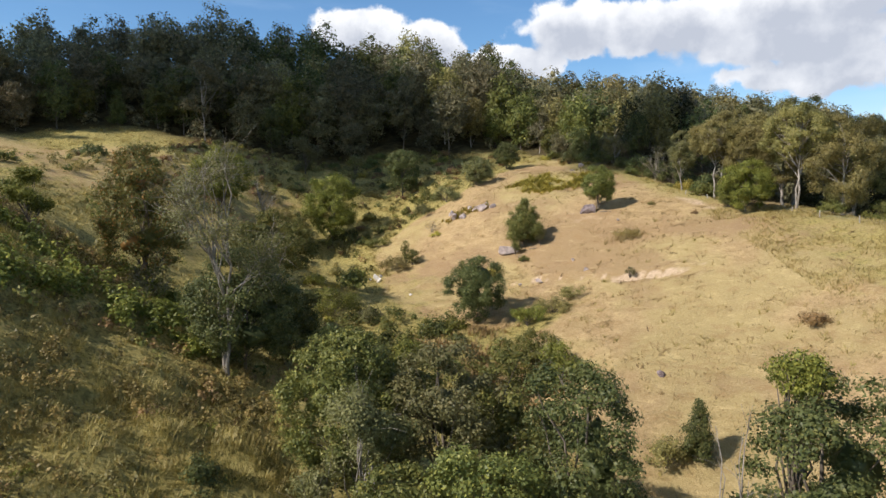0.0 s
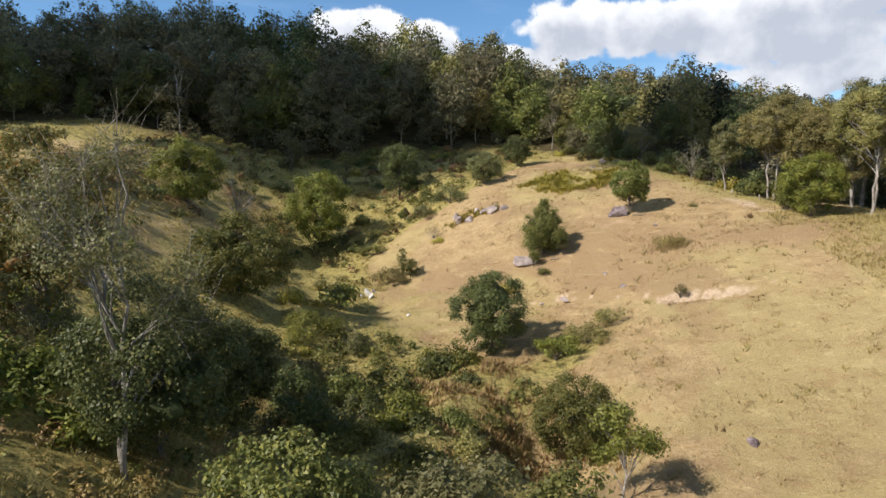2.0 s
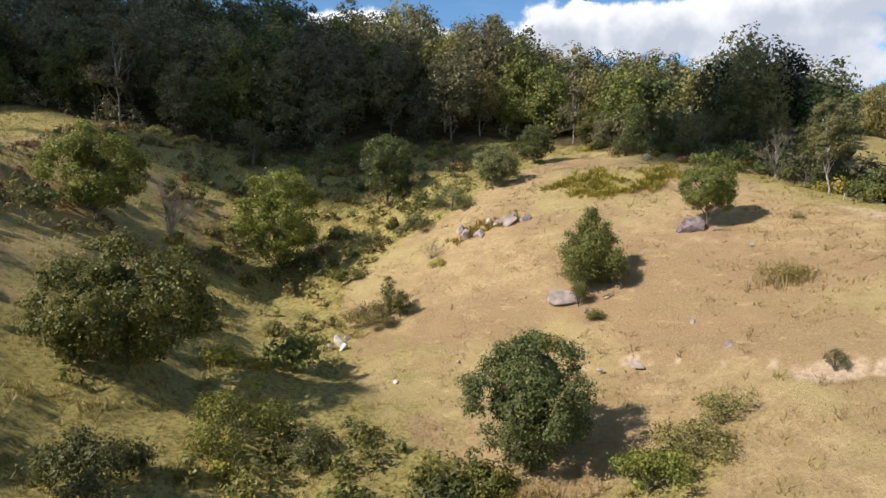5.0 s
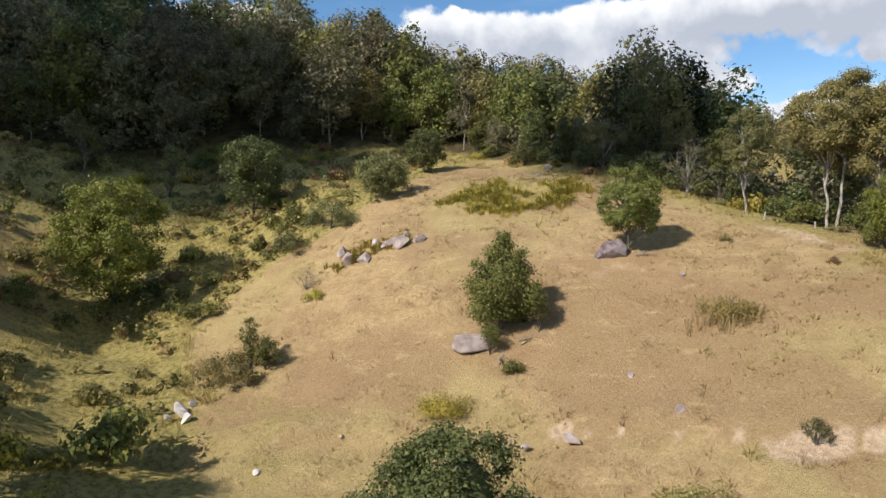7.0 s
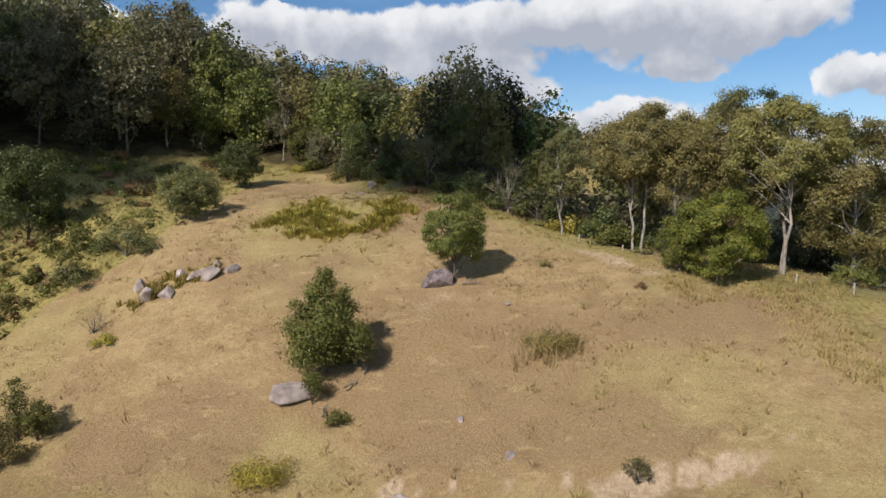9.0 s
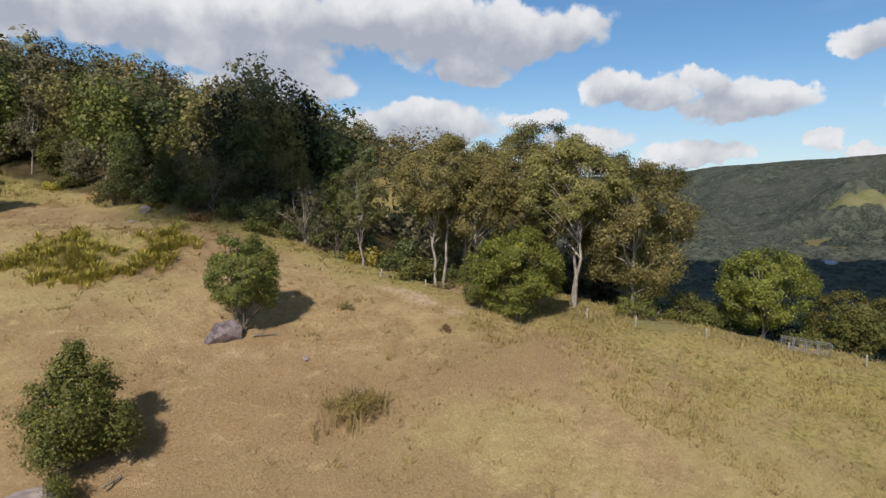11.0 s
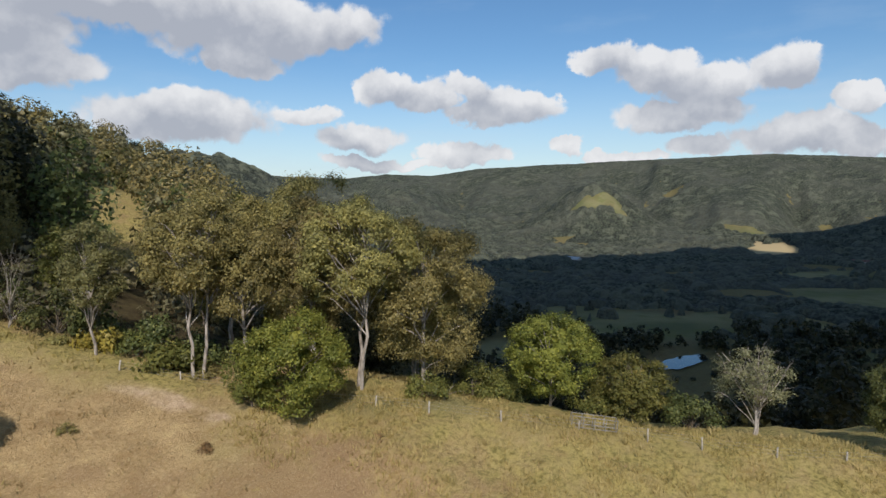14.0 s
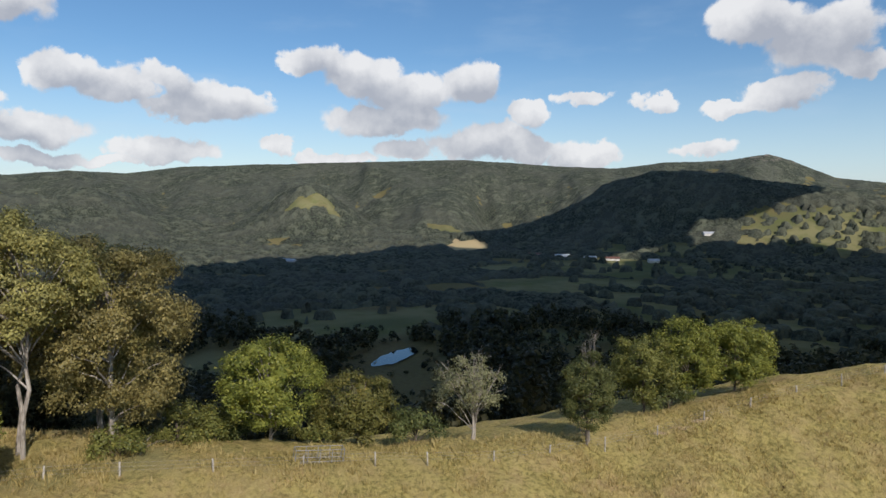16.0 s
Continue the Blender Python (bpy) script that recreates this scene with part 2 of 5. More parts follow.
def ground_material():
    m, n = material("pasture_ground")
    p = where(n)
    lush, bare, litter, field = (attribute(n, a) for a in ("lush", "bare", "litter", "field"))
    broad, mid = n.noise(p, 0.05, 3.0, 0.55), n.noise(p, 0.42, 5.0, 0.62)
    tuft = n.noise(n.vec("MULTIPLY", p, (1, 1, 0.6)), 2.4, 6.0, 0.75)
    speck = n.noise(p, 6.0, 6.0, 0.8)
    # grazing tracks follow the contours
    bent = n.vec("ADD", p, n.vec("MULTIPLY", n.noise(p, 0.22, 3.0, 0.6, True), (3.0, 3.0, 1.4)))
    track = n.noise(n.vec("MULTIPLY", bent, (0.30, 0.40, 1.5)), 1.0, 6.0, 0.7)
    red = n.noise(n.vec("ADD", p, (40.0, 7.0, 0.0)), 0.075, 4.0, 0.6)
    straw = n.mix(n.span(n.math("ADD", n.math("MULTIPLY", tuft, 0.65), n.math("MULTIPLY", mid, 0.35)), 0.36, 0.64), (0.325, 0.232, 0.117, 1), (0.550, 0.405, 0.214, 1))
    straw = n.mix(n.math("MULTIPLY", n.span(broad, 0.44, 0.56), 0.65), straw, (0.420, 0.345, 0.155, 1))
    straw = n.mix(n.math("MULTIPLY", n.span(n.math("ADD", red, n.math("MULTIPLY", attribute(n, "worn"), 0.18)), 0.50, 0.64), 0.72), straw, (0.330, 0.222, 0.124, 1))
    straw = n.mix(n.math("MULTIPLY", n.span(track, 0.53, 0.63), 0.50), straw, (0.330, 0.220, 0.105, 1))
    straw = n.mix(n.math("MULTIPLY", n.span(track, 0.44, 0.34), 0.35), straw, (0.660, 0.520, 0.270, 1))
    straw = n.mix(n.math("MULTIPLY", n.span(speck, 0.53, 0.66), 0.55), straw, n.mix(0.7, straw, (0.13, 0.085, 0.035, 1)))
    straw = n.mix(n.math("MULTIPLY", n.span(speck, 0.46, 0.36), 0.45), straw, n.mix(0.6, straw, (0.82, 0.68, 0.42, 1)))
    green = n.mix(n.span(tuft, 0.35, 0.65), (0.175, 0.154, 0.052, 1), (0.490, 0.412, 0.155, 1))
    wet = n.math("ADD", lush, n.math("MULTIPLY", n.math("SUBTRACT", mid, 0.5), 1.1), clamp=True)
    colour = n.mix(n.span(wet, 0.15, 0.65), straw, green)
    colour = n.mix(n.math("MULTIPLY", n.span(tuft, 0.50, 0.72), 0.5), colour, n.mix(0.6, colour, (0.11, 0.080, 0.030, 1)))
    earth = n.mix(n.span(tuft, 0.3, 0.7), (0.40, 0.29, 0.185, 1), (0.66, 0.52, 0.365, 1))
    soil = n.math("ADD", bare, n.math("MULTIPLY", n.math("SUBTRACT", mid, 0.5), 0.9), clamp=True)
    colour = n.mix(n.math("MULTIPLY", n.span(soil, 0.28, 0.62), n.span(bare, 0.02, 0.2)), colour, earth)
    leaf = n.mix(n.span(mid, 0.35, 0.65), (0.055, 0.042, 0.022, 1), (0.115, 0.095, 0.045, 1))
    colour = n.mix(litter, colour, leaf)
    meadow = n.mix(n.span(n.noise(p, 0.010, 4.0), 0.40, 0.62), (0.120, 0.132, 0.058, 1), (0.220, 0.208, 0.102, 1))
    meadow = n.mix(n.math("MULTIPLY", n.span(n.noise(p, 0.045, 3.0), 0.5, 0.65), 0.5), meadow, (0.120, 0.140, 0.042, 1))
    meadow = n.mix(attribute(n, "ripe"), meadow, (0.440, 0.350, 0.190, 1))
    colour = n.mix(field, colour, meadow)
    rise = n.math("ADD", n.math("MULTIPLY", tuft, 0.65), n.math("MULTIPLY", speck, 0.35))
    finish(n, principled(n, colour, 0.95, rise, 0.26, 1.0, gloss=0.1))
    return m


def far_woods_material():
    m, n = material("far_woods_hazed")
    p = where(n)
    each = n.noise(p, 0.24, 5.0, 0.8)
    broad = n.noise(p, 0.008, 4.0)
    # the blue-grey cast of these canopy colours stands in for distance haze
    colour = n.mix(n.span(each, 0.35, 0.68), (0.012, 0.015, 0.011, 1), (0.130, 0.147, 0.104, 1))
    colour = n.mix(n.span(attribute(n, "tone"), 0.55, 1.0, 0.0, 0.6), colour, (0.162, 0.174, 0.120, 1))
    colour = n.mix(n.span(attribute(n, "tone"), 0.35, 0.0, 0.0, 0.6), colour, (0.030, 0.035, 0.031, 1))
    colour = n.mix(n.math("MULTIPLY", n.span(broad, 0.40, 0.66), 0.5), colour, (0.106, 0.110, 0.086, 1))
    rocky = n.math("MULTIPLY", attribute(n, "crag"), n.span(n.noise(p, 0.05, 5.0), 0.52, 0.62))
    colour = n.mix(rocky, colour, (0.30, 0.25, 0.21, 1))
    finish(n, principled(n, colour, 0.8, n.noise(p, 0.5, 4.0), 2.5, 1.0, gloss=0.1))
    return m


def plain(name, colour, rough, metal=0.0, scale=3.0, vary=0.25, gloss=0.4):
    m, n = material(name)
    f = n.noise(n.add("ShaderNodeTexCoord").outputs["Object"], scale, 5.0)
    dark = tuple(c * (1 - vary) for c in colour)
    finish(n, principled(n, n.mix(n.span(f, 0.35, 0.65), (*dark, 1), (*colour, 1)), rough, f, 0.01, 0.3, metal, gloss))
    return m


GROUND = ground_material()
FAR_WOODS_HAZED = far_woods_material()
GALVANISED = plain("galvanised_steel", (0.36, 0.36, 0.36), 0.6, 0.3, 6.0)
POST_WOOD = plain("weathered_post", (0.46, 0.43, 0.38), 0.85, 0.0, 6.0, 0.4)
POND_WATER = plain("pond_water", (0.02, 0.025, 0.02), 0.04, 0.0, 0.02, 0.2, 0.6)
WALL_PAINT = plain("painted_weatherboard", (0.72, 0.70, 0.66), 0.7, 0.0, 0.4)
ROOF_STEEL = plain("pale_roof_sheet", (0.62, 0.64, 0.66), 0.4, 0.3, 0.4)
ROOF_RED = plain("red_roof_sheet", (0.17, 0.085, 0.065), 0.6, 0.0, 0.4)
GLASS_DARK = plain("dark_window_glass", (0.03, 0.035, 0.04), 0.1, 0.0, 0.4)
CLOUD_WHITE = plain("cloud_white", (0.9, 0.9, 0.9), 1.0, 0.0, 0.01, 0.05, 0.0)

# ---- the lie of the land ----
# soft mounds on a wide and on a close lattice; rise in metres
WIDE = [[3.7, 1.6, -8.4, -5.5, 5.8, 4.5, 0.7], [9.2, 6.2, -2.9, -1.0, 5.9, 4.2, 0.6], [9.7, 0.9, -6.0, 2.9, 6.2, 2.8, 0.2],
        [8.4, 2.6, -0.3, 5.8, 4.3, -0.6, -1.2], [6.8, 8.9, 8.1, 0.9, -1.1, -5.2, -3.0], [1.8, 0.9, -1.5, -1.9, 1.6, -4.7, -3.3]]
CLOSE = [[4.3, 2.3, -2.8, -8.5, -0.3, 3.9], [10.5, 1.1, 1.7, -0.2, -0.5, -2.4], [1.2, -7.0, 1.4, -2.4, 0.4, -1.4], [6.9, 4.1, -5.5, 0.4, 2.8, -2.8], [7.5, -12.5, 6.4, 4.0, -2.3, -2.3], [7.2, -3.7, 7.5, -5.7, 11.9, -9.2]]
# the brow of the upland: x of its edge, by y
BROW_Y = [-500, 0, 24, 32, 41, 50, 57, 66, 74, 80, 86, 91, 97, 106, 116, 130, 150, 171, 213, 300, 900]
BROW_X = [300, 86, 76, 74.5, 72.5, 70.5, 68, 64.5, 62, 60.5, 59, 58.5, 59, 58, 58, 64, 84, 104, 132, 222, 560]
# the far range: bearing and elevation of its crest as seen from the spur
RANGE_AZ = [30, 43, 47, 50, 55, 59, 63, 67, 78, 91, 100, 104, 108, 113, 115.6, 117.2, 120.3, 123.4, 140]
RANGE_EL = [2.5, 2.5, 2.5, 2.3, 2.1, 2.55, 2.4, 3.0, 3.55, 3.9, 3.25, 3.05, 3.5, 3.6, 4.0, 3.5, 2.1, 1.7, 1.5]
LOOKOUT = (13.0, 68.5, 45.5)


def smooth(a, b, v):
    q = np.clip((v - a) / (b - a), 0, 1)
    return q * q * (3 - 2 * q)


def lattice(i, j, seed):
    q = np.sin(i * 127.1 + j * 311.7 + seed * 74.7) * 43758.5453
    return q - np.floor(q)


def value_noise(x, y, seed=0):
    i, j = np.floor(x), np.floor(y)
    u, v = x - i, y - j
    u, v = u * u * (3 - 2 * u), v * v * (3 - 2 * v)
    return (lattice(i, j, seed) * (1 - u) + lattice(i + 1, j, seed) * u) * (1 - v) + (lattice(i, j + 1, seed) * (1 - u) + lattice(i + 1, j + 1, seed) * u) * v - 0.5


def fractal(x, y, size, octaves=4, seed=0):
    total, gain = 0, 1.0
    for k in range(octaves):
        total = total + gain * value_noise(x / size + 17.3 * k, y / size - 9.1 * k, seed + k)
        size, gain = size / 2.03, gain * 0.5
    return total


def bearing(x, y):
    dx, dy = x - LOOKOUT[0], y - LOOKOUT[1]
    return np.degrees(np.arctan2(dx, dy)), np.hypot(dx, dy)


def valley(x, y):
    az, r = bearing(x, y)
    crest = LOOKOUT[2] + 2350 * np.tan(np.radians(np.interp(az, RANGE_AZ, RANGE_EL))) - 9
    spurs = fractal(az * 60, r * 0.6, 330, 4, 5)
    z = -36 + 3.0 * fractal(x, y, 130, 3, 3)
    z = z + (crest + 36) * smooth(1330 + 420 * spurs, 2380, r) * (1 + 0.36 * spurs * smooth(2300, 1900, r))
    z = z + 90 * fractal(az * 75, r * 0.35, 420, 3, 8) * smooth(1350, 1750, r) * smooth(2260, 1900, r)
    gully = smooth(-0.05, 0.42, fractal(az * 75 + 900, r * 0.30, 330, 4, 18)) * smooth(1420, 1700, r) * smooth(2360, 2050, r)
    z = z - (z + 36) * 0.12 * gully
    z = z + 128 * np.exp(-((x - 1290) / 210) ** 2 - ((y + 350) / 230) ** 2)          # dome hill
    z = z + 84 * np.exp(-((x - 1385) / 150) ** 2 - ((y - 385) / 130) ** 2)           # grassy knoll foothill
    z = z + 75 * np.exp(-((x - 1090) / 200) ** 2 - ((y + 590) / 190) ** 2)           # grassy flank to the south
    z = z + 14 * np.exp(-((x - 1180) / 130) ** 2 - ((y - 70) / 110) ** 2)             # ripe field on a rise
    z = z + 95 * np.exp(-((x - 1257) / 230) ** 2 - ((y - 907) / 200) ** 2)           # near foothill to the north
    z = z + (-36.6 - z) * np.exp(-((x - 352) / 55) ** 2 - ((y - 100) / 32) ** 2) - 1.2 * np.exp(-((x - 352) / 24) ** 2 - ((y - 100) / 12) ** 2)
    z = z + 156 * np.exp(-((x - 640) / 230) ** 2 - ((y - 800) / 260) ** 2)           # hill behind the near forest
    return z


def upland(x, y):
    z = 22 + 55 * smooth(110, 330, y) * (1 - 0.40 * smooth(165, 240, x))
    for table, x0, y0, step, size in ((WIDE, -140, 0, 60, 52), (CLOSE, -48, 24, 24, 20)):
        for j, line in enumerate(table):
            for i, rise in enumerate(line):
                if rise:
                    z = z + rise * np.exp(-((x - x0 - i * step) ** 2 + (y - y0 - j * step) ** 2) / (2 * size * size))
    return z


def ground(x, y):
    x, y = np.asarray(x, float), np.asarray(y, float)
    d = x - np.interp(y, BROW_Y, BROW_X)
    q = np.clip((np.sqrt(d * d + 9) + d) / 2 / 230, 0, 1)
    v = q * (2 - q)
    bed = 5.0 * np.exp(-((x - 7.5) / 5.0) ** 2 - ((y - 63.5) / 7.5) ** 2)
    return upland(x, y) * (1 - v) + valley(x, y) * v - bed


# foot of the spur's straw-coloured flank: x by y
FLANK_Y = [20, 60, 68, 76, 82, 90, 97, 108, 116, 123, 127, 130, 136, 148, 160, 175]
FLANK_X = [12, 9, 6, 10, 2, -5, -9, -9.5, -12, -12, -6, 1, 9, 16, 22, 26]


def lush_mask(x, y):
    """Greener, tussocky ground: the gully and the hillside beyond it."""
    west = smooth(1.8, -2.2, x - np.interp(y, FLANK_Y, FLANK_X)) * (0.78 - 0.52 * smooth(-24, -36, x) * smooth(72, 84, y) * smooth(150, 135, y) + 0.45 * fractal(x, y, 14, 3, 61))
    hollow = 0.8 * np.exp(-((x - 11) / 6.5) ** 2 - ((y - 77.5 - 0.6 * (x - 11)) / 3.2) ** 2)
    lip = 0.55 * smooth(-9, -1, x - np.interp(y, BROW_Y, BROW_X)) * smooth(40, 60, y) * smooth(105, 90, y)
    top = 0.7 * np.exp(-((x - 20) / 8.0) ** 2 - ((y - 127) / 6.0) ** 2) + 0.5 * smooth(140, 156, y)
    east = 0.55 * np.exp(-((x - np.interp(y, [100, 116, 135], [45, 41, 30])) / 4.0) ** 2) * smooth(98, 106, y)
    paddock = 0.50 * smooth(34, 52, x) * smooth(110, 95, y)
    flank = 0.32 * smooth(14, 2, x - np.interp(y, FLANK_Y, FLANK_X)) * smooth(80, 90, y) * smooth(122, 110, y)
    return np.clip(np.maximum.reduce([west, hollow, lip, top, east, paddock, flank]), 0, 1)


# line of the eroded bank and cattle track across the spur's foot
BANK_X = [-10, -5, 1, 6, 10, 14, 17, 19, 22, 25, 29, 33, 37]
BANK_Y = [99.3, 99.4, 97, 94.4, 92.4, 91.7, 90, 88.7, 86, 84, 82, 80.6, 78.5]


def bank_step(x, y):
    """Height of the low bank: cut away below the line, heaped above it."""
    d = y - np.interp(x, BANK_X, BANK_Y) + 0.7 * fractal(x, y, 6, 2, 44)
    along = smooth(-12, -8, x) * smooth(38, 31, x)
    return along * (0.30 * np.exp(-((d - 0.9) / 1.1) ** 2) - 0.34 * np.exp(-((d + 0.7) / 0.9) ** 2))


def bare_mask(x, y):
    scar = np.exp(-(((x - 24.6) / 3.2) ** 2) - ((y - 84.2 + 0.40 * (x - 24)) / 1.1) ** 2) + 0.5 * np.exp(-(((x - 34) / 8.0) ** 2) - ((y - 81.2 + 0.22 * (x - 33)) / 0.5) ** 2)
    d = y - np.interp(x, BANK_X, BANK_Y) + 0.7 * fractal(x, y, 6, 2, 44)
    bank = 0.75 * np.exp(-((d + 0.1) / 0.42) ** 2) * smooth(-12, -8, x) * smooth(34, 28, x) * smooth(-0.25, 0.2, fractal(x, y, 4, 3, 45)) + 0.5 * np.exp(-(((x - 4) / 7.0) ** 2) - ((y - 92.4) / 0.5) ** 2)
    scar = scar * smooth(-0.45, 0.05, fractal(x, y, 3, 3, 46))
    tree = 0.30 * np.exp(-((x - 22) / 11.0) ** 2 - ((y - 106) / 7.0) ** 2)
    path = 0.55 * np.exp(-((x - 41 + 0.25 * (y - 104)) / 1.6) ** 2) * smooth(98, 101, y) * smooth(112, 107, y)
    rust = 0.6 * np.exp(-((x - 28.8) / 0.6) ** 2 - ((y - 97.4) / 0.6) ** 2)
    strip = rust + 0.75 * np.exp(-((x - 68.4 + 0.40 * (y - 48.6)) / 0.45) ** 2) * smooth(44.8, 46.2, y) * smooth(52.2, 50.6, y)
    return np.clip(scar + bank + tree + path + strip, 0, 1)


def woods_line(x):
    """Where the closed forest begins (y), by x."""
    return np.interp(x, [-200, -130, -105, -97, -88, -78, -66, -57, -48, -32, -13, 5, 18, 25, 29, 33, 36.6, 39, 41, 43.5, 47, 52, 62, 75, 90, 120, 150], [80, 118, 145, 160, 168, 169, 163, 163, 161, 163, 174, 169, 173, 158, 143, 135, 130.5, 127, 121, 115, 110, 105, 99, 96, 106, 150, 205])


def dry_slope(x, y, start=94.0):
    """A tongue of dry grass on the farther hillside, open towards the spur."""
    dx, dy = x - 5.7, y - 65.0
    a, d = np.degrees(np.arctan2(dx, dy)), np.hypot(dx, dy)
    return (a > 35.6) & (a < np.interp(d, [60, 110, 200], [42.5, 41.8, 37.5])) & (d > start) & (d < 200)


def forest_mask(x, y):
    return smooth(-5, 5, y - woods_line(x)) * smooth(235, 205, x) * (1 - dry_slope(x, y))


# open fields of the valley: bearing, distance, half widths of both
FIELDS = [(80, 440, 8.5, 62), (90, 478, 6.5, 36), (69, 325, 2.6, 42), (114, 530, 12, 125), (100, 645, 9, 86), (107, 815, 15, 106), (88.9, 1205, 1.5, 62), (91.3, 1075, 2.0, 66), (76.7, 1340, 1.5, 26), (78.2, 1356, 1.3, 34), (79.3, 1330, 0.8, 20), (71.5, 1480, 1.0, 40),
          (88.8, 1470, 1.3, 34), (90.4, 1445, 1.2, 30), (95.5, 1330, 1.2, 40), (119.5, 1090, 5, 120), (104, 1010, 1.8, 40), (109, 1000, 2.2, 50), (121, 700, 4, 40), (100, 400, 4, 16)]


def field_mask(x, y):
    az, r = bearing(x, y)
    m = np.zeros_like(x)
    wob = 0.38 * fractal(x, y, 90, 4, 11) + 0.5 * fractal(x, y, 30, 3, 12) * smooth(900, 1100, r)
    for fa, fr, da, dr in FIELDS:
        m = np.maximum(m, smooth(1.15, 0.85, np.hypot((az - fa) / da, (r - fr) / dr) + wob))
    # hedgerows part the fields
    bend = 14 * fractal(x, y, 160, 3, 29)
    row = np.minimum.reduce([np.abs(r - 728 + bend), np.abs(r - 618 + bend) + 40 * (az < 101), np.abs(az - 97.5 - bend * 0.1) * 14 + 40 * (r < 700), np.abs(az - 111 + bend * 0.1) * 12 + 40 * (r > 640)])
    return m * (1 - smooth(11, 6, row) * smooth(-0.30, -0.05, fractal(x, y, 45, 3, 33)) * (r < 930) * (az > 92))


def mesh_from(name, verts, faces, smooth_faces=False):
    """A mesh from arrays of points and of quads (or triangles)."""
    me = bpy.data.meshes.new(name)
    verts, faces = np.asarray(verts, np.float32), np.asarray(faces, np.int32)
    k = faces.shape[1]
    me.vertices.add(len(verts)), me.loops.add(faces.size), me.polygons.add(len(faces))
    me.vertices.foreach_set("co", verts.ravel())
    me.loops.foreach_set("vertex_index", faces.ravel())
    me.polygons.foreach_set("loop_start", np.arange(0, faces.size, k, dtype=np.int32))
    if smooth_faces:
        me.polygons.foreach_set("use_smooth", np.ones(len(faces), bool))
    me.update(calc_edges=True)
    return me


def grid_faces(rows, cols):
    a = (np.arange(rows - 1)[:, None] * cols + np.arange(cols - 1)[None, :]).ravel()
    return np.stack([a, a + 1, a + cols + 1, a + cols], 1)


def float_layer(me, name, values):
    me.attributes.new(name, "FLOAT", "POINT").data.foreach_set("value", np.asarray(values, np.float32).ravel())


def stretched(lo, hi, step, low_end, high_end, grow):
    mid = list(np.arange(lo, hi, step))
    up, s = [hi], step
    while up[-1] < high_end:
        s *= grow
        up.append(up[-1] + s)
    down, s = [lo - step], step
    while down[-1] > low_end:
        s *= grow
        down.append(down[-1] - s)
    return np.array(down[::-1] + mid + up)


def SURFACE(x, y):
    """Small relief on top of the lie of the land: hummocks in the rough, little on the grazed slope."""
    lush, bare = lush_mask(x, y), bare_mask(x, y)
    near = smooth(260, 120, np.hypot(x - 15, y - 85))
    hummock = 1.5 * smooth(2, -6, x - np.interp(y, FLANK_Y, FLANK_X)) * fractal(x, y, 11.0, 2, 51)
    return near * (hummock + (0.10 + 1.4 * lush) * fractal(x, y, 5.0, 4, 21) + (0.06 + 0.55 * lush) * fractal(x, y, 1.9, 2, 31) - 0.18 * bare + bank_step(x, y))


def build_ground():
    xs = stretched(-46, 82, 0.88, -4500, 4600, 1.04)
    ys = stretched(24, 150, 0.88, -4500, 4600, 1.045)
    X, Y = np.meshgrid(xs, ys)
    Z = ground(X, Y)
    lush, bare = lush_mask(X, Y), bare_mask(X, Y)
    near = smooth(260, 120, np.hypot(X - 15, Y - 85))
    lumps = fractal(X, Y, 5.0, 4, 21)
    Z = Z + SURFACE(X, Y)
    # stepped cattle tracks across the open slope
    Z = Z + near * (1 - lush) * 0.055 * np.sin(2 * np.pi * (Z + 1.6 * lumps) / 0.95)
    me = mesh_from("ground", np.stack([X, Y, Z], -1).reshape(-1, 3), grid_faces(len(ys), len(xs)), True)
    az, r = bearing(X, Y)
    wood = np.maximum(forest_mask(X, Y), smooth(-250, -320, X))
    # a strip of fresh grass under the gums
    verge = 0.75 * np.exp(-((X + Y - 144.5) / 3.2) ** 2) * smooth(47, 50, X) * smooth(60, 57, X) * smooth(-0.35, 0.05, fractal(X, Y, 3, 3, 47))
    brown = smooth(1.2, 0.8, np.hypot((az - 90.5) / 3.0, (r - 1120) / 170))
    for key, v in (("ripe", brown), ("lush", lush), ("bare", bare), ("worn", np.exp(-((X - 23) / 13) ** 2 - ((Y - 97) / 12) ** 2) + 1.0 * np.exp(-((X - 7) / 11) ** 2 - ((Y - 105) / 13) ** 2) + 0.6 * np.exp(-((X - 30) / 6) ** 2 - ((Y - 122) / 9) ** 2) - 1.2 * smooth(44, 56, X) * smooth(112, 98, Y)), ("litter", np.maximum(wood * smooth(240, 160, X), 0.75 * smooth(140, 190, X))), ("field", np.maximum(field_mask(X, Y), np.maximum(0.25 * smooth(100, 150, r) * smooth(110, 170, X), verge)))):
        float_layer(me, key, v)
    me.materials.append(GROUND)
    return tagged(new("ground", me), "dry straw-coloured hill pasture with a green gully", "ground", kind="structure")


build_ground()


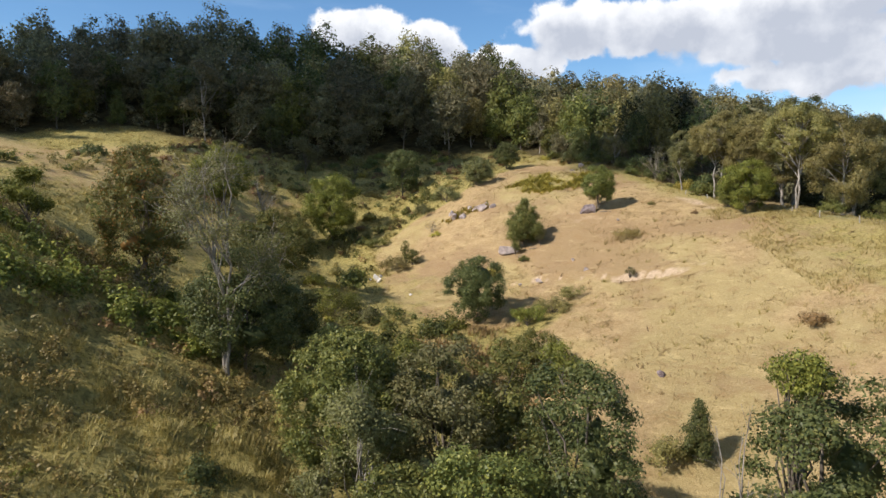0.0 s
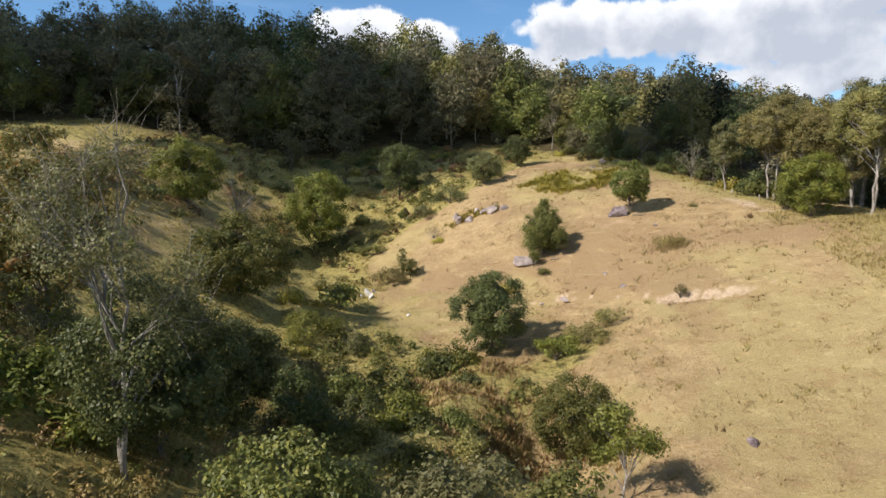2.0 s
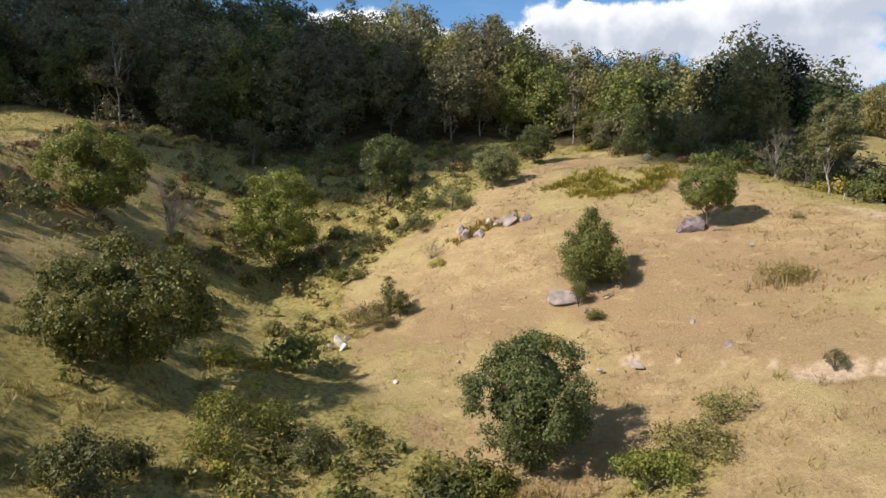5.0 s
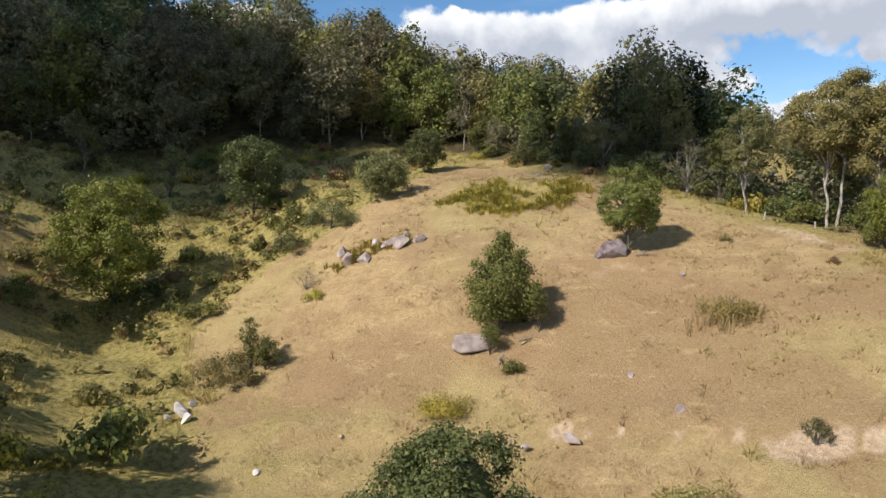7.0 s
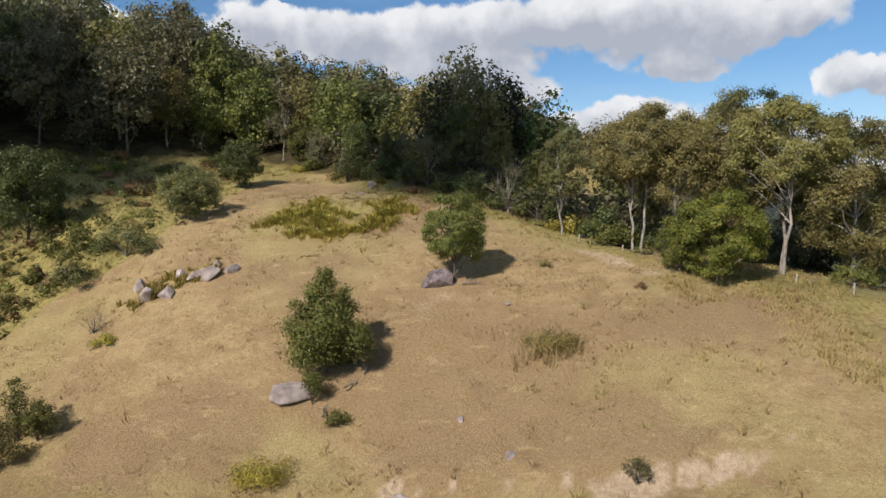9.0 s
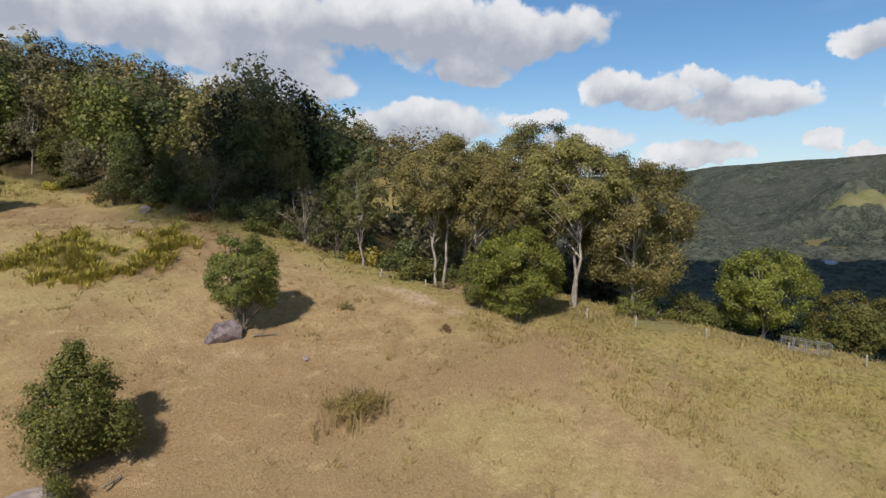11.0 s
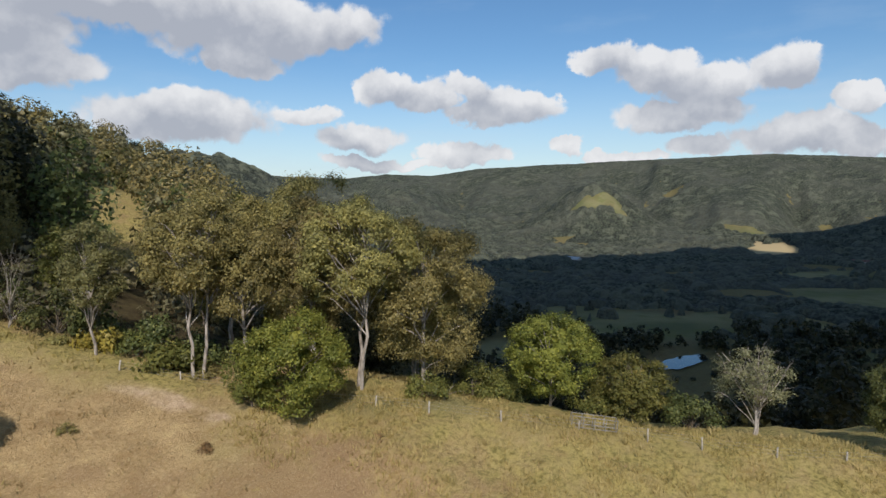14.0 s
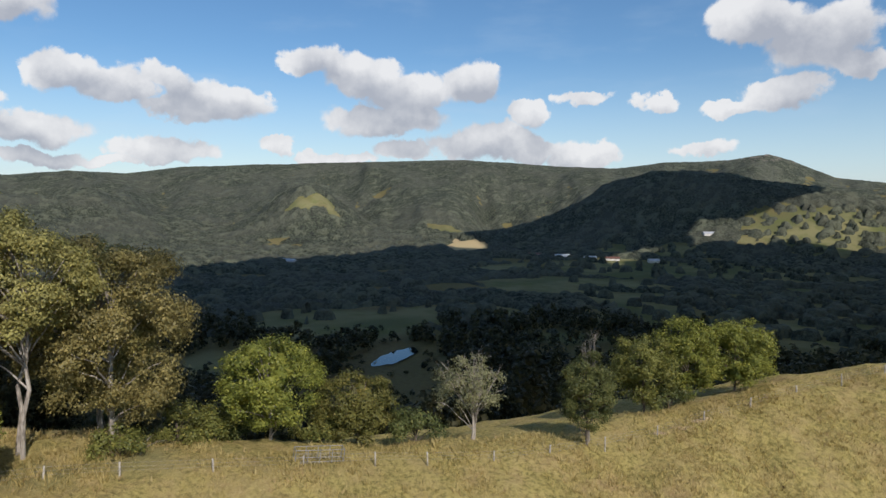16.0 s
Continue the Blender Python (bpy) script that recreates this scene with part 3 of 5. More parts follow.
def far_woods():
    """Closed canopy over the range and the valley's woods, crown by crown."""
    az = np.radians(np.arange(31, 125.5, 0.215))
    r = [395.0]
    while r[-1] < 2520:
        r.append(r[-1] + min(2.2 + 0.0032 * r[-1], 7.0))
    A, R = np.meshgrid(az, np.array(r))
    X, Y = LOOKOUT[0] + R * np.sin(A), LOOKOUT[1] + R * np.cos(A)
    size = 11.0
    best = np.full(X.shape, 9.0)
    tall = np.zeros(X.shape)
    ci, cj = np.floor(X / size), np.floor(Y / size)
    for di in (-1, 0, 1):
        for dj in (-1, 0, 1):
            i, j = ci + di, cj + dj
            px, py = (i + lattice(i, j, 1)) * size, (j + lattice(i, j, 2)) * size
            d = np.hypot(X - px, Y - py) / (size * (0.55 + 0.35 * lattice(i, j, 3)))
            tall = np.where(d < best, lattice(i, j, 4), tall)
            best = np.minimum(best, d)
    dome = np.sqrt(np.clip(1 - np.minimum(best, 1) ** 2, 0, 1))
    thin = np.clip(1 - 1.25 * field_mask(X, Y), 0, 1) * np.maximum(smooth(1150, 1350, R), smooth(-0.42, -0.30, fractal(X, Y, 70, 3, 13) - 0.35 * smooth(700, 430, R)))
    lone = (tall > 0.90 - 0.18 * smooth(108, 112, np.degrees(A)) - 0.55 * fractal(X, Y, 60, 3, 23)) * smooth(1300, 1150, R) * field_mask(X, Y) * smooth(1.0, 0.7, best)
    cover = np.maximum(thin, lone) * smooth(395, 430, R)
    H = (2.5 + 5.5 * tall + 4.5 * smooth(820, 1300, R)) * (1 - 0.45 * smooth(1350, 1700, R)) * (0.30 + 0.70 * dome) * cover
    Z = ground(X, Y) - 3.0 + H + np.where(cover > 0.3, 2.5, 0) + 0.9 * fractal(X, Y, 4.0, 2, 41) * cover
    me = mesh_from("far_woods", np.stack([X, Y, Z], -1).reshape(-1, 3), grid_faces(len(r), len(az)), False)
    dome_peak = smooth(0.5, 1.0, (ground(X, Y) - 120) / 70) * smooth(110, 114, np.degrees(A))
    float_layer(me, "crag", dome_peak)
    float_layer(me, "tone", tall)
    me.materials.append(FAR_WOODS_HAZED)
    tagged(new("far_woods", me), "dense eucalypt forest over the distant ranges and valley", "woods", kind="stuff")


far_woods()


# ---- plants ----
class Wood:
    """Collects tapered tubes."""
    def __init__(self):
        self.v, self.f, self.count = [], [], 0

    def tube(self, points, radii, sides=6):
        points = np.asarray(points, float)
        k = len(points)
        t = np.gradient(points, axis=0)
        t /= np.linalg.norm(t, axis=1)[:, None] + 1e-9
        ref = np.where(np.abs(t[:, 2:3]) > 0.9, [[1.0, 0, 0]], [[0, 0, 1.0]])
        a = np.cross(t, ref)
        a /= np.linalg.norm(a, axis=1)[:, None] + 1e-9
        b = np.cross(t, a)
        ang = np.arange(sides) * 2 * np.pi / sides
        ring = points[:, None, :] + np.asarray(radii)[:, None, None] * (np.cos(ang)[None, :, None] * a[:, None, :] + np.sin(ang)[None, :, None] * b[:, None, :])
        i = np.arange(k - 1)[:, None] * sides
        j = np.arange(sides)[None, :]
        q = np.stack([i + j, i + (j + 1) % sides, i + sides + (j + 1) % sides, i + sides + j], -1).reshape(-1, 4) + self.count
        self.v.append(ring.reshape(-1, 3)), self.f.append(q)
        self.count += k * sides

    def limb(self, rng, start, end, r0, r1, sides=5, sag=0.12, steps=5):
        start, end = np.asarray(start, float), np.asarray(end, float)
        u = np.linspace(0, 1, steps)[:, None]
        length = np.linalg.norm(end - start)
        p = start + (end - start) * u + rng.normal(0, sag * length * 0.25, (steps, 3)) * (u * (1 - u) * 4)
        p[:, 2] += sag * length * (u * (1 - u) * 2)[:, 0]
        self.tube(p, np.linspace(r0, r1, steps), sides)
        return p

    def mesh(self, name):
        return mesh_from(name, np.concatenate(self.v), np.concatenate(self.f), True)


def leaf_mesh(rng, name, centres, radii, count, leaf, flat=0.8, shell=0.55, droop=0.0, slim=0.5, jitter=0.55, heart=None):
    """Leaves scattered through clumps, facing outwards."""
    centres, radii = np.asarray(centres, float), np.asarray(radii, float)
    weight = radii ** 2
    which = rng.choice(len(centres), count, p=weight / weight.sum())
    d = rng.normal(0, 1, (count, 3))
    d /= np.linalg.norm(d, axis=1)[:, None]
    rad = radii[which] * (shell + (1.08 - shell) * rng.random(count) ** 0.7) * (1 + 0.12 * rng.normal(0, 1, count))
    p = centres[which] + d * rad[:, None] * np.array([1, 1, flat])
    # gather the leaves into sprays
    sprays = max(60, count // 9)
    anchor = p[:sprays]
    if sprays < count:
        near = np.empty(count, int)
        cell = np.argsort(which[:sprays], kind="stable")
        bounds = np.searchsorted(which[:sprays][cell], np.arange(len(centres) + 1))
        for c in range(len(centres)):
            own = np.flatnonzero(which == c)
            pool = cell[bounds[c]:bounds[c + 1]]
            near[own] = rng.choice(pool, len(own)) if len(pool) else rng.integers(0, sprays, len(own))
        spread = rng.normal(0, 1, (count, 3)) * np.array([1, 1, 0.7])
        p = p * 0.35 + anchor[near] * 0.65 + spread * (leaf * 1.25)
    middle = centres.mean(0)
    out = (p - middle) / (np.linalg.norm(p - middle, axis=1)[:, None] + 1e-6)
    local = p - centres[which]
    local /= np.linalg.norm(local, axis=1)[:, None] + 1e-6
    nrm = local * 0.9 + out * 0.30 + np.array([0, 0, 0.30]) + rng.normal(0, jitter * 0.75, (count, 3))
    nrm /= np.linalg.norm(nrm, axis=1)[:, None] + 1e-9
    t = np.cross(nrm, rng.normal(0, 1, (count, 3)))
    t[:, 2] -= droop
    t /= np.linalg.norm(t, axis=1)[:, None] + 1e-9
    b = np.cross(nrm, t)
    size = leaf * (0.6 + 0.8 * rng.random(count))[:, None]
    w = size * slim
    lift = nrm * size * 0.14
    v = np.stack([p - t * size * 0.55 - lift, p + b * w * 0.62 + t * size * 0.3, p - b * w * 0.62 + t * size * 0.45 + lift], 1).reshape(-1, 3)
    f = np.arange(count * 3).reshape(-1, 3)
    if heart is not None:
        hv, hf = cores(rng, *heart)
        v, f = np.concatenate([v, hv]), np.concatenate([f, hf + len(v)])
    return mesh_from(name, v, f)


def ball(level):
    """Points and triangles of a small icosphere."""
    bm = bmesh.new()
    bmesh.ops.create_icosphere(bm, subdivisions=level, radius=1.0)
    v, f = np.array([q.co[:] for q in bm.verts]), np.array([[q.index for q in face.verts] for face in bm.faces])
    bm.free()
    return v, f


BALLS = {1: ball(1), 2: ball(2)}


def cores(rng, centres, radii, level, rough=0.32):
    """Uneven lumps of inner foliage that close the crowns behind the leaves."""
    v, f = BALLS[level]
    k = len(centres)
    lump = v[None] * (1 + rough * rng.normal(0, 1, (k, len(v), 1))) * np.asarray(radii)[:, None, None] * np.array([1, 1, 0.85]) + np.asarray(centres)[:, None, :]
    return lump.reshape(-1, 3), (f[None] + np.arange(k)[:, None, None] * len(v)).reshape(-1, 3)


def part(name, me, mat, parent, label=""):
    me.materials.append(mat)
    ob = new(name, me)
    ob.parent = parent
    if label:
        ob["label"] = label
    return ob


def clumps(rng, style, h, w, base):
    """Centres and radii of the crown's clumps, and of the lumps of inner foliage."""
    a = w / 2
    c, r, inner = [], [], []
    if style == "cone":
        for i in range(64):
            u = (i + 0.5) / 64
            rad = a * (1 - u) ** 0.72 * min(1.0, 0.62 + 1.3 * u) * (0.45 + 0.45 * rng.random()) * (0.85 + 0.3 * math.sin(i * 1.3))
            th = i * 2.4 + rng.normal(0, 0.3)
            c.append((rad * math.cos(th), rad * math.sin(th), base + (h - base) * (0.08 + 0.86 * u)))
            r.append(a * (0.11 + 0.20 * (1 - u)) * (0.7 + 0.5 * rng.random()))
    elif style == "gum":
        for i in range(44):
            u = (i * 0.618) % 1.0
            env = math.sqrt(max(0.10, 1 - (1.75 * u - 0.72) ** 2 * 0.85))
            rad = a * 0.86 * env * math.sqrt(0.08 + 0.92 * rng.random())
            th = i * 2.4 + rng.normal(0, 0.4)
            c.append((rad * math.cos(th), rad * math.sin(th), base + (h - base) * (0.06 + 0.86 * u)))
            r.append(a * (0.17 + 0.15 * rng.random()))
        for u in (0.86, 0.92):
            c.append((rng.normal(0, 0.12 * a), rng.normal(0, 0.12 * a), base + (h - base) * u)), r.append(a * 0.28)
    elif style == "shrub":
        for _ in range(16):
            th, q = rng.random() * 6.283, math.sqrt(rng.random())
            hh = (1 - 0.55 * q * q) * (0.5 + 0.5 * rng.random())
            c.append((a * 0.78 * q * math.cos(th), a * 0.78 * q * math.sin(th), h * 0.72 * hh))
            r.append(min(a, h) * (0.22 + 0.2 * rng.random()))
    else:
        # lobes round the crown, each carrying its own clumps on the side that faces out and up
        mid, half = (h + base) / 2, (h - base) / 2
        m = min(a, half)
        count, low, more, each, top = (26, 0.24, 0.16, 9, 0.30) if style == "lobed" else (32, 0.27, 0.16, 7, 0.25)
        for i in range(count):
            dz = 0.97 - (1.62 if style == "lobed" and base > 0.15 * h else 1.90) * (i + 0.5) / count + rng.normal(0, 0.08)
            th = i * 2.4 + rng.normal(0, 0.35)
            flatness = math.sqrt(max(0.05, 1 - dz * dz))
            d = np.array([flatness * math.cos(th), flatness * math.sin(th), dz])
            size = m * (low + more * rng.random())
            q = (0.62 if style == "lobed" and i % 3 == 0 else 0.86) + 0.20 * rng.random()
            at = np.array([(a - size * 1.05) * d[0] * q, (a - size * 1.05) * d[1] * q, mid + (half - size * 0.92) * dz * q])
            for _ in range(each):
                e = rng.normal(0, 0.75, 3) + d * 0.8 + np.array([0, 0, top])
                e /= np.linalg.norm(e)
                c.append(tuple(at + e * size * np.array([0.78, 0.78, 0.62])))
                r.append(size * (0.36 + 0.20 * rng.random()))
        for i in range(5 if style == "lobed" else 14):
            th = i * 2.4
            q = a * (0.15 + 0.40 * ((i * 0.618) % 1.0))
            c.append((q * math.cos(th), q * math.sin(th), mid + half * (-0.45 + 0.9 * ((i * 0.382) % 1.0)))), r.append(m * 0.30)
            if style != "lobed":
                inner.append((*c[-1], m * 0.17))
    return np.array(c), np.array(r), np.array(inner)


def plant(name, x, y, h, w, style, leaf_mat, label, category="tree", base=0.15, bark=None, leaves=7000, leaf=0.28, seed=1, lean=0.0,
          group="", stems=1, girth=0.013, limbs=20, twigs=0, shell=0.5, sink=0.15, droop=0.0, slim=0.72, flat=0.8, apart=False, rise=0.62):
    """A tree or shrub with a tapered trunk, limbs that reach its clumps, and its foliage."""
    rng = np.random.default_rng(seed)
    root = new(name)
    root.matrix_world = pose(x, y, float(ground(x, y)) - sink, 0, 0, rng.random() * 360)
    c, r, inner = clumps(rng, style, h, w, base * h)
    wood = Wood()
    thick = girth * h + 0.03
    for s in range(stems):
        foot = np.array([0.0, 0, -0.4]) if stems == 1 else np.array([0.35 * math.cos(s * 2.4), 0.35 * math.sin(s * 2.4), -0.4])
        top = np.array([rng.normal(0, 0.05 * w) + lean, rng.normal(0, 0.05 * w), h * {"shrub": 0.5, "gum": 0.66, "lobed": 0.74}.get(style, 0.84)])
        if stems > 1:
            top[:2] += foot[:2] * w * 0.22
        spine = wood.limb(rng, foot, top, thick / math.sqrt(stems), thick * 0.18, 7, 0.05, 9)
        reach = [i for i in range(len(c)) if i % stems == s]
        rng.shuffle(reach)
        for i in reach[:limbs]:
            level = np.clip((c[i][2] * rise) / h, 0.12, 0.8)
            start = spine[min(int(level * 9), 7)]
            own = Wood() if apart else wood
            p = own.limb(rng, start, c[i] + (0, 0, 0.2 * r[i]), thick * 0.40 / math.sqrt(stems), thick * 0.07, 5 if limbs > 10 else 3, 0.14, 5)
            sprig = Wood() if apart else wood
            for _ in range(twigs):
                d = rng.normal(0, 1, 3) + (0, 0, 0.5)
                sprig.limb(rng, p[3] * 0.5 + p[4] * 0.5, c[i] + d * r[i] * 0.85, thick * 0.07, 0.008, 3, 0.1, 4)
            if apart:
                branch = part("limb", own.mesh("limb"), bark or BARK, root)
                if twigs:
                    part("twig", sprig.mesh("twig"), bark or BARK, branch)
    part("trunk", wood.mesh("trunk"), bark or BARK, root)
    if leaves:
        count, size = int(leaves * (1.2 if style == "shrub" else 3.7 if style == "lobed" else 2.2 if leaf < 0.4 else 1.9)), leaf * (0.92 if leaf > 0.4 else 0.76 if style in ("shrub", "gum") else 0.64)
        # leaves large enough that the crown closes
        skin = math.pi * w * (0.5 * w + (1 - base) * h * 0.5)
        close = {"dome": 1.15, "cone": 1.2, "lobed": 1.0}.get(style, 0.0) * min(1.0, leaves / 5000)
        size = min(max(size, math.sqrt(close * skin / (count * 0.57 * slim))), size * 1.5)
        part("crown", leaf_mesh(rng, "crown", c, r, count, size, flat, shell, droop, slim, heart=(inner[:, :3], inner[:, 3], 1 if leaf > 0.4 else 2) if len(inner) and leaves > 1400 else None), leaf_mat, root)
    return tagged(root, label, category, group)


def shade_clouds():
    """Cumulus added out of view, each placed so its shade falls at x, y."""
    def cloud(x, y, size_x, size_y, seed, turn=0.0, height=520.0, ragged=0.26):
        rng = np.random.default_rng(seed)
        k = height / math.tan(radians(SUN_EL))
        cx, cy = x + k * math.sin(radians(SUN_AZ)), y + k * math.cos(radians(SUN_AZ))
        bm = bmesh.new()
        bmesh.ops.create_icosphere(bm, subdivisions=5, radius=1.0)
        shift = Vector(rng.uniform(-50, 50, 3))
        for v in bm.verts:
            p = v.co.copy()
            puff = 1 + ragged * noise.fractal(p * 1.6 + shift, 0.9, 2.1, 4)
            v.co = Vector((p.x * size_x * puff, p.y * size_y * puff, (p.z * 30 if p.z > 0 else p.z * 12) * puff))
        me = bpy.data.meshes.new("shadow_cumulus")
        bm.to_mesh(me)
        bm.free()
        me.materials.append(CLOUD_WHITE)
        ob = new("shadow_cumulus", me)
        ob.matrix_world = pose(cx, cy, height, 0, 0, turn)
        tagged(ob, "unseen white flat-based cumulus cloud placed to cast shade", "cloud", kind="structure")

    cloud(-76, 288, 116, 100, 1)
    # small clouds added only to darken the gully head and the forest edge
    cloud(21, 219, 30, 39, 6)
    cloud(14, 175, 28, 9, 10)
    cloud(88, 160, 13, 10, 8)
    cloud(540, 62, 405, 262, 2, ragged=0.52)
    cloud(560, -330, 380, 190, 3)
    cloud(1310, -280, 215, 235, 4, ragged=0.36)
    cloud(1120, -140, 215, 165, 9, ragged=0.4)


shade_clouds()

# ---- single trees and shrubs of the spur ----
plant("round_tree", 4.4, 82.0, 8.9, 8.8, "dome", LEAF_DARK, "dense dark green rounded tree at the foot of the spur", base=0.03, leaves=15000, leaf=0.24, seed=11)
plant("shrub", 1.6, 79.6, 2.6, 3.4, "shrub", LEAF_BRIGHT, "yellow-green shrub under the rounded tree", "shrub", leaves=1500, leaf=0.22, seed=211)
plant("conical_tree", 13.0, 102.9, 7.9, 8.8, "cone", LEAF_MID, "green conical tree beside a pale boulder", base=0.10, leaves=13000, leaf=0.21, seed=12)
plant("sapling", 15.3, 101.2, 3.2, 2.1, "dome", LEAF_GREY, "small grey-green sapling beside the conical tree", base=0.25, leaves=1300, leaf=0.15, seed=121)
plant("sapling", 11.4, 100.6, 2.6, 1.7, "dome", LEAF_MID, "small green sapling by the boulder", base=0.3, leaves=1000, leaf=0.14, seed=122)
plant("shrub", 12.4, 98.2, 1.5, 1.8, "shrub", LEAF_MID, "low green shrub below the boulder", "shrub", leaves=700, leaf=0.15, seed=123)
plant("small_tree", 25.9, 107.6, 7.9, 5.8, "dome", LEAF_MID, "bright green tree with a slim trunk above a rock", base=0.13, leaves=13000, leaf=0.21, seed=18, girth=0.014)

# gully and western hillside
plant("tree", -22.0, 128.5, 14.2, 12.0, "dome", LEAF_BRIGHT, "broad dense green tree in the gully", base=0.02, leaves=12000, leaf=0.30, seed=14)
plant("tree", -39.9, 116.2, 11.6, 11.4, "dome", LEAF_BRIGHT, "large rounded green tree on the grassy hillside", base=0.03, leaves=11000, leaf=0.29, seed=15)
plant("tree", -23.8, 89.0, 10.2, 13.0, "dome", LEAF_MID, "wide spreading green tree on the hillside", base=0.03, leaves=12000, leaf=0.29, seed=16)
plant("pale_tree", -33.0, 155.0, 9.5, 6.8, "gum", LEAF_GREY, "pale green slender tree at the forest edge", base=0.15, leaves=3500, leaf=0.29, seed=161)
plant("tree", -9.0, 143.0, 11.0, 9.0, "dome", LEAF_DARK, "dark green tree beyond the gully head", base=0.08, leaves=6000, leaf=0.32, seed=162)
plant("pale_tree", -20.8, 151.0, 8.4, 6.6, "gum", LEAF_GREY, "thin pale green tree with a bare stem", base=0.35, leaves=2200, leaf=0.27, seed=163)
plant("tree", 7.0, 134.5, 6.2, 6.6, "dome", LEAF_GREY, "grey-green rounded tree on the crest", base=0.08, leaves=5000, leaf=0.24, seed=164)
plant("tree", 14.6, 147.8, 6.5, 6.6, "dome", LEAF_DARK, "dark green rounded tree on the crest", base=0.06, leaves=5000, leaf=0.25, seed=165)
plant("shrub", 0.6, 130.8, 4.4, 7.0, "shrub", LEAF_GREY, "grey-green thicket along the spur's flank", "shrub", leaves=3500, leaf=0.22, seed=166)
plant("shrub", -3.6, 128.6, 3.0, 5.0, "shrub", LEAF_GREY, "grey-green thicket along the spur's flank", "shrub", leaves=2200, leaf=0.22, seed=167)
plant("tree", -15.2, 48.8, 9.6, 9.4, "dome", LEAF_DARK, "dark green broadleaf tree on the bank", base=0.06, leaves=17000, leaf=0.24, seed=21)
plant("tree", -13.8, 55.0, 8.0, 6.6, "dome", LEAF_DARK, "dark green tree beside the half-bare tree", base=0.04, leaves=13000, leaf=0.25, seed=212)
plant("bare_tree", -15.5, 46.0, 16.4, 10.5, "gum", LEAF_GREY, "grey half-bare tree with pale twiggy limbs", base=0.22, bark=BARK_DEAD, leaves=5600, leaf=0.16, seed=22, twigs=12, stems=2, limbs=15, apart=True, rise=0.85)
plant("rusty_tree", -28.6, 61.6, 14.4, 9.2, "dome", LEAF_ORANGE, "green tree with rusty orange new leaves", base=0.05, leaves=13000, leaf=0.27, seed=23)
plant("bare_tree", -34.6, 123.6, 8.4, 7.6, "gum", LEAF_DRY, "small leafless grey tree on the hillside", base=0.3, bark=BARK_PALE, leaves=0, seed=221, twigs=8, limbs=24, girth=0.018)
plant("grey_shrub", -27.5, 59.5, 4.2, 5.4, "shrub", LEAF_GREY, "grey leafless looking twiggy shrub", "shrub", bark=BARK_DEAD, leaves=1300, leaf=0.17, seed=24, twigs=10)
plant("young_tree", -35.5, 55.2, 6.0, 4.4, "gum", LEAF_BRIGHT, "slender young tree with light green leaves", base=0.35, leaves=2600, leaf=0.22, seed=25)
plant("olive_shrub", -14.4, 84.2, 5.4, 8.8, "shrub", LEAF_BRIGHT, "broad light olive green shrub in the gully", "shrub", leaves=5500, leaf=0.20, seed=26, twigs=3)
for i, (x, y, h, w, leaf_mat, words) in enumerate([
        (-19.4, 76.0, 5.6, 6.8, LEAF_DARK, "dark green bushy thicket on the gully's side"), (-17.0, 70.4, 5.2, 6.2, LEAF_DARK, "dark green bushy thicket on the gully's side"), (-13.2, 64.6, 4.8, 6.0, LEAF_DARK, "dark green bushy thicket in the gully bed"),
        (-8.8, 66.4, 3.6, 4.8, LEAF_MID, "green bush in the shaded gully bed"), (-3.4, 61.8, 3.9, 5.2, LEAF_BRIGHT, "fresh green leafy bush in the gully bed"), (-6.6, 56.6, 4.2, 5.4, LEAF_MID, "green bush in the shaded gully bed"),
        (-10.2, 58.6, 4.4, 5.2, LEAF_DARK, "dark green bushy thicket in the gully bed"), (0.4, 63.0, 3.0, 3.8, LEAF_MID, "green bush in the shaded gully bed"), (-12.4, 72.6, 3.2, 4.6, LEAF_OLIVE, "olive bush beside the gully bed"),
        (-28.4, 96.0, 4.2, 6.0, LEAF_MID, "green bush on the western slope"), (-46.0, 100.5, 3.0, 5.0, LEAF_MID, "green bush high on the western slope"),
        (-52.0, 113.0, 3.4, 5.4, LEAF_MID, "green bush high on the western slope"), (-43.0, 88.0, 3.8, 5.6, LEAF_MID, "green bush on the western slope")]):
    plant("gully_bush", x, y, h, w, "shrub", leaf_mat, words, "shrub", leaves=4200, leaf=0.22, seed=270 + i)
plant("grey_shrub", -9.6, 83.4, 3.4, 4.6, "shrub", LEAF_GREY, "greyish twiggy shrub in the gully", "shrub", leaves=1700, leaf=0.17, seed=27, twigs=6)
plant("shrub", -8.0, 108.6, 3.2, 6.2, "shrub", LEAF_OLIVE, "olive shrub above the white rocks", "shrub", leaves=4000, leaf=0.18, seed=28)
plant("shrub", -6.4, 109.5, 4.6, 1.7, "dome", LEAF_MID, "narrow upright green shrub in the gully", "shrub", base=0.1, leaves=1200, leaf=0.17, seed=29)
plant("shrub", -5.2, 108.6, 3.0, 2.8, "dome", LEAF_MID, "leafy green shrub on the gully bank", "shrub", base=0.05, leaves=1500, leaf=0.17, seed=291)
plant("shrub", -12.0, 122.4, 2.2, 6.6, "shrub", LEAF_MID, "low spreading green thicket in the gully", "shrub", leaves=2500, leaf=0.20, seed=30)
plant("shrub", -29.6, 123.5, 3.6, 5.0, "shrub", LEAF_MID, "dense green shrub on the hillside", "shrub", leaves=2200, leaf=0.20, seed=31)
